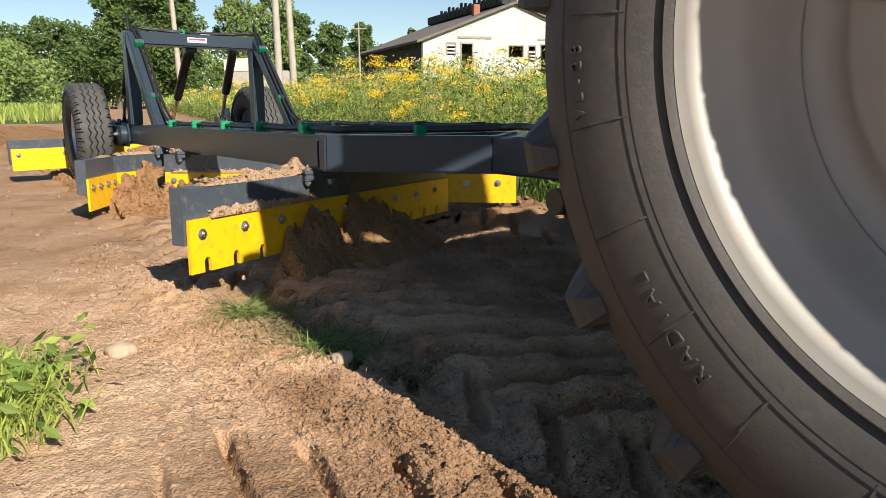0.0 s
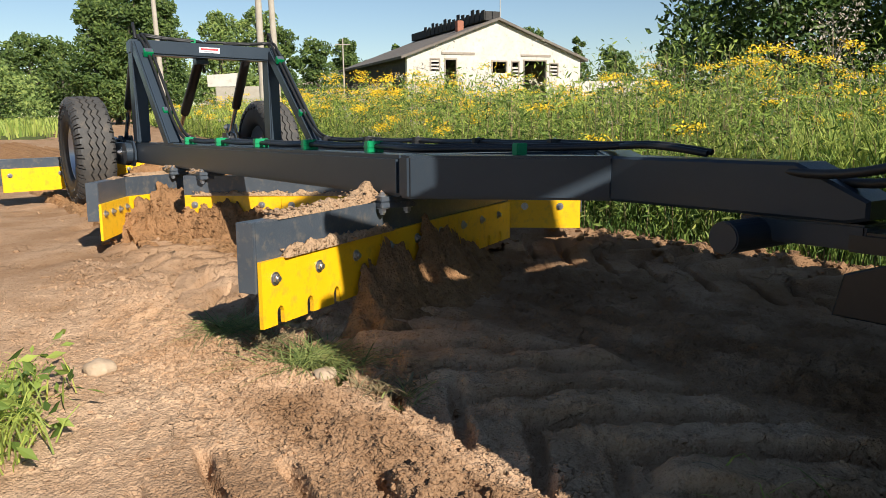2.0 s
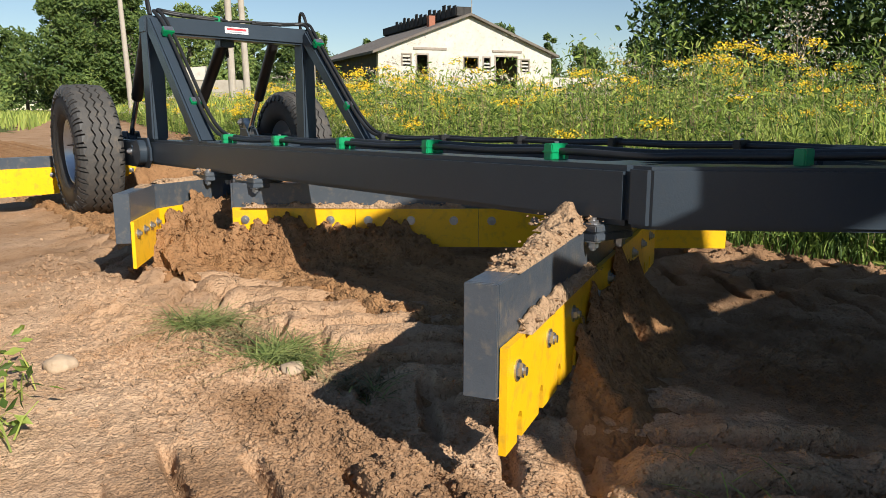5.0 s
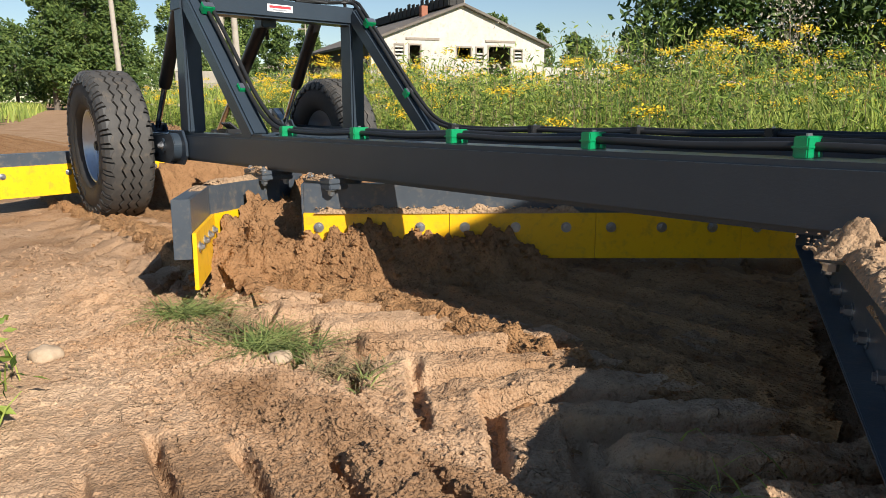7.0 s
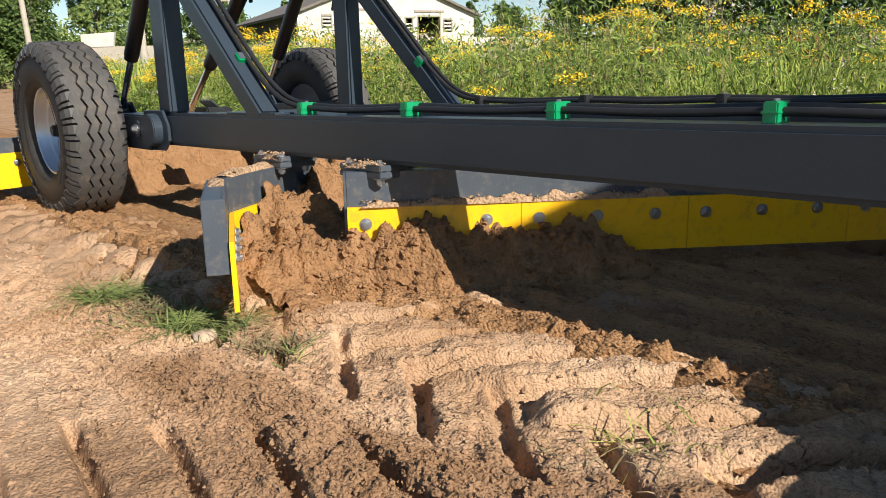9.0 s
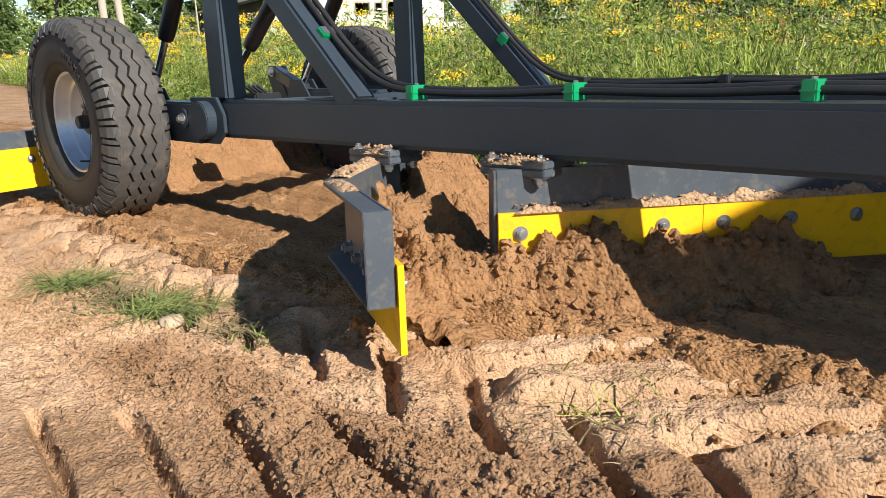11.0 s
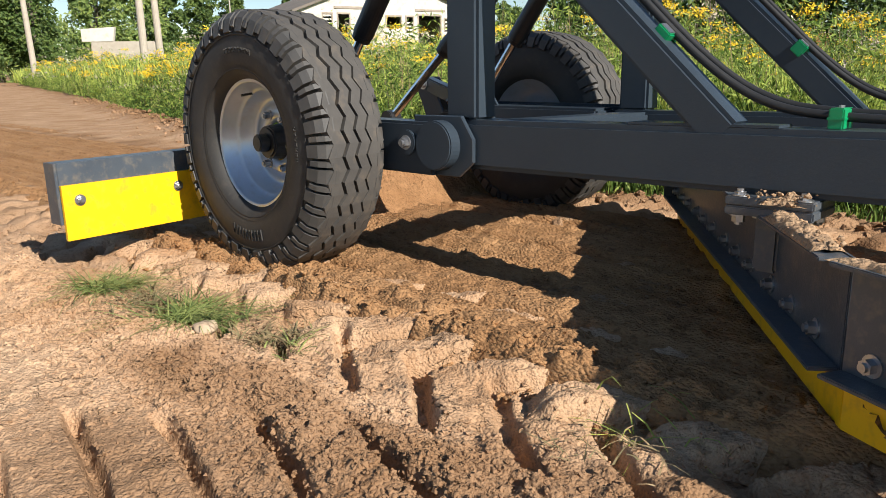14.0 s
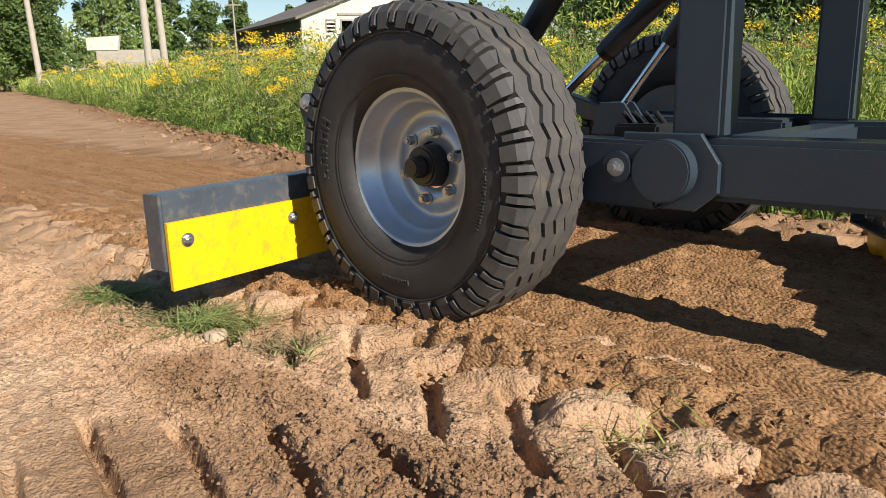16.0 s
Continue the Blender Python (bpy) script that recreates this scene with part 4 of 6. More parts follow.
rheap = grid_mesh("soil_heap", np.arange(-0.78, -0.10, 0.012), np.arange(0.16, 2.02, 0.012), rear_heap, M_HEAP,
                  keep=lambda x, y: (rear_heap(x, y) > 0.0) & (x > rear_line(y) + 0.02))
tagged(rheap, "brown crumbly soil heap before the rear blade", "soil")
fheap = grid_mesh("soil_heap", np.arange(3.3, 4.7, 0.011), np.arange(-0.25, 1.35, 0.011), front_heap, M_HEAP,
                  keep=lambda x, y: (front_heap(x, y) > -0.03) & (x > front_line(y) + 0.018))
tagged(fheap, "brown crumbly soil heap rolling before the front blade", "soil")
rng = np.random.default_rng(4)
n = 14000
cx, cy = rng.uniform(1.70, 3.0, n), rng.uniform(-0.36, 1.4, n)
cz = heap_height(cx, cy)
k = (cz > 0.02) & (cx > np.where(cy < 0.085, 1.72 - 0.6677 * (cy + 0.155), mid_line(cy)) + 0.03)
cs = 0.0028 + 0.015 * rng.uniform(0, 1, n) ** 4
hclods = tagged(clods("soil_clods", np.stack([cx, cy, cz - cs * 0.2], -1)[k], cs[k], M_HEAP, 5), "loose brown clods on the rolling soil heap", "soil", kind="stuff")


def caked(name, p0, p1, width, thick, seed, z0):
    """Dried soil lying along a blade's top."""
    m, n = along((*p0, 0), (*p1, 0))
    xs, ys = np.arange(0, n, 0.008), np.linspace(-width / 2, width / 2, 12)
    X, Y = np.meshgrid(xs, ys)
    prof = np.sqrt(np.clip(1 - (Y / (width / 2)) ** 2, 0, 1))
    Z = z0 + prof * thick * np.clip(0.80 + 0.30 * fbm(X * 30, Y * 30, 4, seed, 0.7) + 0.25 * vnoise(X * 7, Y * 3, seed), 0.05, 3) * np.minimum(1, np.minimum(X, n - X) / 0.04 + 0.05)
    P = np.stack([X, Y, Z, np.ones_like(X)], -1) @ np.array(TILT @ m).T
    i = np.arange(X.size).reshape(X.shape)
    q = np.stack([i[:-1, :-1], i[:-1, 1:], i[1:, 1:], i[1:, :-1]], -1).reshape(-1, 4)
    return tagged(from_arrays(name, P[..., :3].reshape(-1, 3), q, M_CAKED, True), "pale dried soil caked on top of a grader blade", "soil")


CAKED = [caked("caked_soil", (4.13, -0.33), (3.83, 0.20), 0.066, 0.032, 71, 0.342), caked("caked_soil", (1.48, 0.13), (1.665, -0.15), 0.055, 0.022, 72, 0.328),
         caked("caked_soil", (1.68, -0.175), (1.86, -0.272), 0.048, 0.012, 73, 0.328), caked("caked_soil", (1.47, 0.14), (1.50, 0.17), 0.06, 0.016, 74, 0.352),
         caked("caked_soil", (1.93, 0.14), (2.05, 0.155), 0.035, 0.02, 75, 0.352), caked("caked_soil", (3.80, 0.10), (3.91, 0.155), 0.10, 0.06, 76, 0.345),
         caked("caked_soil", (1.44, 0.15), (1.54, 0.16), 0.05, 0.03, 77, 0.352)]
for p0, p1, w, zz, sd in (((4.165, -0.31), (3.86, 0.235), 0.03, 0.237, 81), ((2.02, 0.11), (2.63, 0.87), 0.03, 0.237, 82)):
    CAKED.append(caked("caked_soil", p0, p1, w, 0.03, sd, zz))


def caked_crumbs(lines, seed):
    r = np.random.default_rng(seed)
    pts, sz = [], []
    for (x0, y0), (x1, y1), z, w, n, top in lines:
        a = r.uniform(0, 1, n)
        px, py = x0 + (x1 - x0) * a + r.normal(size=n) * w, y0 + (y1 - y0) * a + r.normal(size=n) * w
        pz = z + top * r.uniform(0.1, 1, n)
        q = TILT.to_3x3()
        pts += [tuple(q @ Vector(p)) for p in zip(px, py, pz)]
        sz += list(0.0018 + 0.006 * r.uniform(0, 1, n) ** 2)
    return clods("caked_crumbs", np.array(pts), np.array(sz), M_CAKED, seed)


CAKED.append(tagged(caked_crumbs((((4.13, -0.33), (3.84, 0.19), 0.345, 0.014, 420, 0.022), ((3.80, 0.10), (3.91, 0.15), 0.35, 0.022, 120, 0.030), ((1.48, 0.13), (1.665, -0.15), 0.331, 0.012, 90, 0.015),
                                  ((1.43, 0.14), (1.53, 0.15), 0.353, 0.012, 60, 0.025), ((1.92, 0.14), (2.08, 0.15), 0.353, 0.012, 90, 0.025), ((2.02, 0.115), (2.65, 0.90), 0.243, 0.008, 260, 0.018),
                                  ((4.17, -0.31), (3.88, 0.22), 0.243, 0.008, 120, 0.016)), 91), "pale dried crumbs stuck on the grader", "soil", kind="stuff"))


def strip_edge(x):
    """Near edge of the worked strip: wider behind the wing than before the heap."""
    return np.interp(x, [-20, 1.2, 1.7, 2.2, 3.5, 4.3], [-0.19, -0.19, -0.12, 0.0, 0.20, 0.30]) + 0.03 * vnoise(x * 3, x * 0, 44)


def graded_height(x, y):
    """The smoothed strip behind the blades, with fine drag lines along it and a crumbly near edge."""
    lines = 0.0065 * vnoise(y * 24, x * 0.25, 41) + 0.004 * vnoise(y * 60, x * 0.6, 42) + 0.0025 * vnoise(y * 6, x * 0.3, 43)
    edge = y - strip_edge(x)
    crumbs = fbm(x * 26, y * 26, 3, 45, 0.7)
    berm = np.exp(-((edge - 0.02) / 0.075) ** 2)
    rut = -0.012 * np.exp(-(y / 0.12) ** 2) * (x < 0.1) - 0.05 * np.exp(-((y - 1.62) / 0.22) ** 2)
    return 0.032 + 3.4 * lines + 0.18 * pebbled(x, y, 40, 47, 0.6) + 0.3 * pebbled(x, y, 14, 48, 0.3) + rut + berm * (0.018 + 0.014 * crumbs) + 0.005 * crumbs - 0.08 * (1 - step(-0.09, 0.02, edge))


gx = np.concatenate([np.arange(-16, -2.4, 0.06), np.arange(-2.4, 4.2, 0.0135)])
strip = grid_mesh("graded_soil", gx, np.arange(-0.34, 1.78, 0.012), graded_height, M_GRADED,
                  keep=lambda x, y: (x < front_line(y) - 0.03) & (graded_height(x, y) > -0.045))
n = 7500
ex = rng.uniform(-4.5, 4.0, n)
ey = strip_edge(ex) + np.abs(rng.normal(size=n)) * 0.09 * np.where(rng.uniform(0, 1, n) < 0.5, 1, -0.8)
ez = np.maximum(graded_height(ex, ey), -0.005)
es = 0.002 + 0.009 * rng.uniform(0, 1, n) ** 3
k = (ex < front_line(ey) - 0.05)
eclods = tagged(clods("berm_clods", np.stack([ex, ey, ez - es * 0.1], -1)[k], es[k], M_GRADED, 15), "loose reddish clods along the edge of the graded strip", "soil", kind="stuff")
n = 9000
ex, ey = rng.uniform(-4.0, 3.6, n), rng.uniform(-0.1, 1.7, n)
es = 0.0018 + 0.0055 * rng.uniform(0, 1, n) ** 3
k = (ex < front_line(ey) - 0.05)
sclods = tagged(clods("strip_crumbs", np.stack([ex, ey, graded_height(ex, ey) - es * 0.1], -1)[k], es[k], M_GRADED, 16), "fine crumbs on the graded soil", "soil", kind="stuff")
tagged(strip, "freshly graded reddish soil with fine drag lines", "soil", kind="stuff")


# ---- tractor: same frame as the grader, axle ahead of the drawbar ----
tractor = tagged(new("tractor"), "farm tractor with large lugged rear tyres and cream rims", "tractor")
AX, RT, TY = 6.415, 0.765, -0.078               # axle, tyre radius, wheel's middle plane
HITCH, SLEW = (5.33, MID), 2.5                # it is turned about the hitch


def lug_bar(bm, side, a0, R, r0, half):
    """One curved tread bar from the middle out to the shoulder."""
    run = ((-0.02, R, r0, 0.0), (0.05, R, r0, 0.06), (0.11, R - 0.003, r0 - 0.004, 0.12), (0.165, R - 0.010, r0 - 0.014, 0.17), (0.196, R - 0.020, 0.68, 0.20),
           (0.205, R - 0.044, 0.67, 0.21), (0.205, R - 0.066, 0.665, 0.215), (0.198, R - 0.090, 0.66, 0.22))
    rows = []
    for i, (y, top, bot, a) in enumerate(run):
        w = (0.019 + 0.0022 * min(i, 4) - 0.0045 * max(0, i - 4)) / R
        a += a0
        inner = y if i < 4 else 0.175
        rows.append([bm.verts.new((r * math.cos(b), side * yy, r * math.sin(b)))
                     for r, b, yy in ((bot, a - w * 1.7, inner), (top, a - w, y), (top, a + w, y), (bot, a + w * 1.7, inner))])
    for p, q in zip(rows, rows[1:]):
        for j in range(3):
            bm.faces.new((p[j], p[j + 1], q[j + 1], q[j]))
    bm.faces.new(rows[0]), bm.faces.new(rows[-1])


def tractor_wheel():
    wheel = new("rear_wheel")
    half = [(0.477, -0.165), (0.492, -0.178), (0.518, -0.200), (0.570, -0.215), (0.615, -0.213), (0.655, -0.204), (0.690, -0.188), (0.712, -0.14), (0.722, -0.06)]
    prof = half + [(0.724, 0)] + [(r, -y) for r, y in half[::-1]] + [(0.46, 0.14), (0.46, -0.14)]
    tyre = part("tyre", revolve(prof, 128, closed=True), M_TTYRE, wheel, "black radial tractor tyre", smooth=True)
    for i in range(18):
        for side, off in ((-1, 0.0), (1, 0.5)):
            bm = bmesh.new()
            lug_bar(bm, side, 2 * math.pi * (i + off) / 18, RT, 0.716, 0.20)
            part("lug", bm, M_TTYRE, wheel)
    for r, y in ((0.514, -0.1935), (0.524, -0.2005), (0.534, -0.2045), (0.632, -0.2085)):
        part("sidewall_ring", revolve([(r - 0.003, y + 0.003), (r, y - 0.0022), (r + 0.003, y + 0.001)], 128), M_TTYRE, wheel, smooth=True)
    for i in range(24):
        a = 2 * math.pi * i / 24
        bm = bmesh.new()
        pts = [(0.512, -0.194), (0.545, -0.209), (0.585, -0.2165), (0.628, -0.2115)]
        for (r0, y0), (r1, y1) in zip(pts, pts[1:]):
            bar((r0 * math.cos(a), y0, r0 * math.sin(a)), (r1 * math.cos(a), y1, r1 * math.sin(a)), 0.003, 0.004, 0, (0, -1, 0), bm)
        part("sidewall_line", bm, M_TTYRE, wheel)
    # moulded word and unread marks
    for word, a, size, r in (("RADIAL", 0.0, 0.036, 0.577), ("RADIAL", math.pi, 0.036, 0.577), ("VL-28", -0.63, 0.027, 0.60), ("VL-28", math.pi - 0.63, 0.027, 0.60)):
        for i, ch in enumerate(word):
            cu = bpy.data.curves.new("letter", 'FONT')
            cu.body, cu.size, cu.extrude, cu.align_x, cu.align_y = ch, size, 0.0025, 'CENTER', 'CENTER'
            tmp = bpy.data.objects.new("letter", cu)
            scene.collection.objects.link(tmp)
            me = bpy.data.meshes.new_from_object(tmp.evaluated_get(bpy.context.evaluated_depsgraph_get()))
            bpy.data.objects.remove(tmp)
            me.materials.clear()
            me.materials.append(M_TTYRE)
            b = a - (i - (len(word) - 1) / 2) * size * 0.82 / r
            m = Matrix.Rotation(-b, 4, 'Y') @ Matrix.Translation((r, -0.2155, 0)) @ Matrix.Rotation(math.pi / 2, 4, 'Y') @ Matrix.Rotation(math.pi / 2, 4, 'X')
            me.transform(m)
            me.name = "letter"
            new("letter", me).parent = wheel
    for a0 in (0.60, math.pi + 0.60):
        for i in range(4):
            m = Matrix.Rotation(-(a0 + i * 0.165), 4, 'Y') @ Matrix.Translation((0.580, -0.2185, 0))
            bm = bmesh.new()
            for lo, hi in (((-0.042, -0.036), (-0.037, 0.036)), ((0.037, -0.036), (0.042, 0.036)), ((-0.037, -0.041), (0.037, -0.036)), ((-0.037, 0.036), (0.037, 0.041)),
                           ((-0.022, -0.036), (-0.016, 0.010)), ((-0.003, -0.036), (0.003, 0.010)), ((0.016, -0.036), (0.022, 0.010))):
                box((lo[0], 0.0, lo[1]), (hi[0], 0.005, hi[1]), 0.0015, m, bm)
            part("moulded_mark", bm, M_TTYRE, wheel)
        for i in range(5):
            m = Matrix.Rotation(-(a0 - 1.62 + i * 0.022), 4, 'Y') @ Matrix.Translation((0.590, -0.2185, 0)) @ Matrix.Rotation(0.5, 4, 'Y')
            part("moulded_mark", box((-0.045 + 0.008 * i, 0.0, -0.003), (0.030, 0.005, 0.003), 0.001, m), M_TTYRE, wheel)
    prof = [(0.500, -0.182), (0.508, -0.172), (0.500, -0.163), (0.478, -0.166), (0.466, -0.155), (0.455, -0.125), (0.440, -0.110), (0.428, -0.085), (0.420, -0.03),
            (0.405, 0.010), (0.380, 0.025), (0.355, 0.018), (0.345, 0.0), (0.335, -0.005), (0.14, -0.03), (0.10, -0.035), (0.001, -0.035)]
    prof = [(r * 0.96, y) for r, y in prof]
    rim = part("rim", revolve(prof, 128), M_RIM2, wheel, "cream-white painted steel rim", smooth=True)
    part("rim_back", revolve([(0.41, -0.02), (0.42, 0.08), (0.46, 0.15), (0.48, 0.17), (0.45, 0.165), (0.40, 0.09), (0.39, 0.0)], 96), M_RIM2, wheel, smooth=True)
    hub = part("hub", rod((0, -0.03, 0), (0, -0.11, 0), 0.10, 0.085, seg=32, bevel=0.008), M_RIM2, wheel)
    for i in range(8):
        a = 2 * math.pi * (i + 0.3) / 8
        hex_bolt((0.135 * math.cos(a), -0.032, 0.135 * math.sin(a)), (0, -1, 0), 0.018, 0.03, wheel, "wheel_nut", tilt=False)
    # black discs on the rim, painted as the dark inside of holes
    for i in range(4):
        a = 2 * math.pi * (i + 0.42) / 4
        part("rim_hole_disc", rod((0.29 * math.cos(a), -0.020, 0.29 * math.sin(a)), (0.29 * math.cos(a), -0.008, 0.29 * math.sin(a)), 0.027, seg=24), M_BLACK, wheel)
    return wheel


tw_near = tractor_wheel()
tw_near.parent = tractor
tw_near.location = (AX, TY, RT)
tw_far = copy_thing(tw_near, pose(AX, mirror(TY), RT, 0, 0, 180))
M_GREENPAINT = mat("dull blue tractor paint", 0.45, c1=(0.03, 0.06, 0.14), c2=(0.04, 0.08, 0.17), scale=4, c3=(0.1, 0.08, 0.06), scale3=20, amount3=0.3)
part("axle_housing", rod((AX, TY + 0.1, RT), (AX, mirror(TY + 0.1), RT), 0.13, seg=28), M_BLACK, tractor)
# unseen body, kept wide and low so that its shadow has no gaps
part("gearbox", box((AX - 0.35, MID - 0.40, 0.40), (AX + 1.2, MID + 0.40, 1.10), 0.05), M_BLACK, tractor)
part("engine_hood", box((AX + 1.2, MID - 0.42, 0.40), (AX + 2.75, MID + 0.42, 1.55), 0.08), M_GREENPAINT, tractor)
for y0, y1 in ((TY - 0.14, TY + 0.24), (mirror(TY + 0.24), mirror(TY - 0.14))):
    pts = [(AX + 0.93 * math.cos(a), RT + 0.95 * math.sin(a)) for a in np.linspace(0.35, 2.35, 14)]
    pts += [(AX + 0.97 * math.cos(a), RT + 0.99 * math.sin(a)) for a in np.linspace(2.35, 0.35, 14)]
    part("fender", prism(pts, y0, y1), M_GREENPAINT, tractor)
cabin = part("cab", box((AX - 0.35, MID - 0.66, 0.80), (AX + 1.15, MID + 0.66, 1.50), 0.04), M_GREENPAINT, tractor)
for x in (AX - 0.33, AX + 1.05):
    for y in (MID - 0.60, MID + 0.52):
        part("cab_pillar", box((x, y, 1.49), (x + 0.07, y + 0.07, 2.46), 0.01), M_BLACK, cabin)
# unseen block, added to stop sunlight leaking through beside the body
part("shadow_filler", box((AX + 0.75, MID - 0.85, 0.35), (AX + 1.6, MID - 0.40, 0.95), 0.06), M_BLACK, tractor)
part("cab_roof", box((AX - 0.40, MID - 0.66, 2.45), (AX + 1.15, MID + 0.66, 2.58), 0.05), M_GREENPAINT, cabin)
for y in (MID - 0.72, MID + 0.72):
    fw = part("front_wheel", revolve([(0.25, -0.12), (0.33, -0.15), (0.44, -0.14), (0.50, -0.09), (0.51, 0), (0.50, 0.09), (0.44, 0.14), (0.33, 0.15), (0.25, 0.12), (0.001, 0.02), (0.24, -0.05)], 48, closed=True), M_TYRE, tractor, smooth=True)
    fw.location = (AX + 2.35, y, 0.51)
part("front_axle", box((AX + 2.27, MID - 0.7, 0.42), (AX + 2.43, MID + 0.7, 0.60), 0.03), M_BLACK, tractor)
# drawbar, clevis and safety chain
part("drawbar", box((5.20, MID - 0.05, 0.335), (AX, MID + 0.05, 0.385), 0.008), M_BLACK, tractor)
part("clevis", prism([(5.22, 0.20), (5.45, 0.20), (5.62, 0.30), (5.75, 0.42), (5.70, 0.46), (5.40, 0.36), (5.24, 0.30)], MID - 0.14, MID - 0.10, bevel=0.004), M_BLACK, tractor)
part("clevis", prism([(5.22, 0.20), (5.45, 0.20), (5.62, 0.30), (5.75, 0.42), (5.70, 0.46), (5.40, 0.36), (5.24, 0.30)], MID + 0.10, MID + 0.14, bevel=0.004), M_BLACK, tractor)
part("hitch_pin", rod((5.33, MID, 0.18), (5.33, MID, 0.42), 0.02, seg=16), M_BOLT, tractor)
for y in (MID - 0.34, MID + 0.34):
    part("lower_link", bar((5.55, y, 0.34), (6.35, y * 0.7 + MID * 0.3, 0.52), 0.04, 0.08, 0.008), M_BLACK, tractor)
    part("lift_rod", rod((5.85, y, 0.42), (6.15, y * 0.8 + MID * 0.2, 1.12), 0.02, seg=14), M_BLACK, tractor)
chain_y = MID - 0.22
for i in range(10):
    bm = bmesh.new()
    rod((0, 0, -0.018), (0, 0, 0.018), 0.005, seg=8, bm=bm)
    rod((0.016, 0, -0.018), (0.016, 0, 0.018), 0.005, seg=8, bm=bm)
    rod((0, 0, 0.018), (0.016, 0, 0.018), 0.005, seg=8, bm=bm)
    rod((0, 0, -0.018), (0.016, 0, -0.018), 0.005, seg=8, bm=bm)
    bm.transform(pose(5.47, chain_y, 0.34 - 0.028 * i, 0, 0, 90 * (i % 2)))
    part("chain_link", bm, M_BLACK, tractor)
tube([(5.0, MID - 0.03, 0.52), (5.2, MID - 0.08, 0.50), (5.5, MID - 0.1, 0.62), (5.9, MID - 0.05, 0.95), (6.1, MID, 1.15)], 0.012, "hose", M_HOSE, tractor, tilt=False)
tube([(5.0, MID + 0.03, 0.52), (5.2, MID - 0.02, 0.47), (5.5, MID - 0.04, 0.57), (5.9, MID + 0.03, 0.93), (6.1, MID + 0.05, 1.15)], 0.012, "hose", M_HOSE, tractor, tilt=False)


# ---- small things on the ground ----
def ground_at(x, y):
    return float(ground_height(np.array([x]), np.array([y]))[0])


def stone(x, y, r, seed, label):
    bm = bmesh.new()
    bmesh.ops.create_icosphere(bm, subdivisions=3, radius=r)
    for v in bm.verts:
        v.co *= 1 + 0.22 * noise.noise(v.co * (1.6 / r) + Vector((seed, 0, 0)))
        v.co.z *= 0.62
    ob = tagged(part("stone", bm, M_STONE, smooth=True), label, "stone")
    ob.matrix_world = pose(x, y, ground_at(x, y) + r * 0.28, 0, 0, seed * 40)
    return ob


stone(-0.893, 1.922, 0.042, 1, "pale rounded fieldstone on the dirt road")
stone(-0.267, 1.828, 0.030, 2, "small pale stone beside torn grass")
rng = np.random.default_rng(12)
pick = rng.uniform((-1.6, 0.8), (1.9, 3.4), (95000, 2))
pu, pv = ride_uv(pick[:, 0], pick[:, 1])
odds = 0.10 + 0.85 * np.exp(-((pv + 0.66) / 0.13) ** 2) + 0.16 * ((pv > -0.56) & (pv < 0.1)) + 0.18 * ((pv > -1.1) & (pv < -0.7))
pick = pick[rng.uniform(0, 1, len(pick)) < odds]
sizes = 0.0016 + 0.0078 * rng.uniform(0, 1, len(pick)) ** 5
wet = damp_and_shade(pick[:, 0], pick[:, 1]) > 0.4
spots = np.column_stack([pick, ground_height(pick[:, 0], pick[:, 1]) - sizes * 0.15])
dry_clods = clods("ground_clods", spots[~wet], sizes[~wet], M_SOIL, 6)
wet_clods = clods("ridge_clods", spots[wet], sizes[wet], M_SOIL, 7)
paint_damp_and_shade(dry_clods)
paint_damp_and_shade(wet_clods)
n = 11000
ru, rv = rng.uniform(-0.9, 1.35, n), rng.normal(-0.66, 0.095, n)
pick = np.column_stack([0.352 + 0.616 * ru + 0.788 * rv, 1.876 - 0.788 * ru + 0.616 * rv])
sizes = 0.0024 + 0.0056 * rng.uniform(0, 1, n) ** 2
crumbs = clods("ridge_crumbs", np.column_stack([pick, ground_height(pick[:, 0], pick[:, 1]) + sizes * 0.12]), sizes, M_SOIL, 8)
paint_damp_and_shade(crumbs)
tagged(crumbs, "granular moist soil crumbs heaped on the ridge", "soil", kind="stuff")
n = 3600
vy = 1.6 + 16 * rng.uniform(0, 1, n) ** 1.3
vx = np.interp(vy, [p[1] for p in VERGE], [p[0] for p in VERGE]) + rng.normal(-0.10, 0.16, n)
sizes = 0.008 + 0.026 * rng.uniform(0, 1, n) ** 2.5
bank_clods = clods("bank_clods", np.column_stack([vx, vy, ground_height(vx, vy) + sizes * 0.1]), sizes, M_SOIL, 9)
paint_damp_and_shade(bank_clods)
tagged(bank_clods, "rough dark earth clods along the weedy bank", "soil", kind="stuff")
n = 3000
fx, fy = rng.uniform(-6, 1.5, n), 2.4 + 7 * rng.uniform(0, 1, n)
k = beyond_verge(fx, fy) < 0
fx, fy = fx[k], fy[k]
sizes = 0.003 + 0.016 * rng.uniform(0, 1, len(fx)) ** 5
road_clods = clods("road_clods", np.column_stack([fx, fy, ground_height(fx, fy)]), sizes, M_SOIL, 10)
paint_damp_and_shade(road_clods)
tagged(road_clods, "scattered small clods on the dirt road", "soil", kind="stuff")
tagged(dry_clods, "loose sandy crumbs on the road", "soil", kind="stuff")
tagged(wet_clods, "moist dark crumbs along the soil ridge", "soil", kind="stuff")


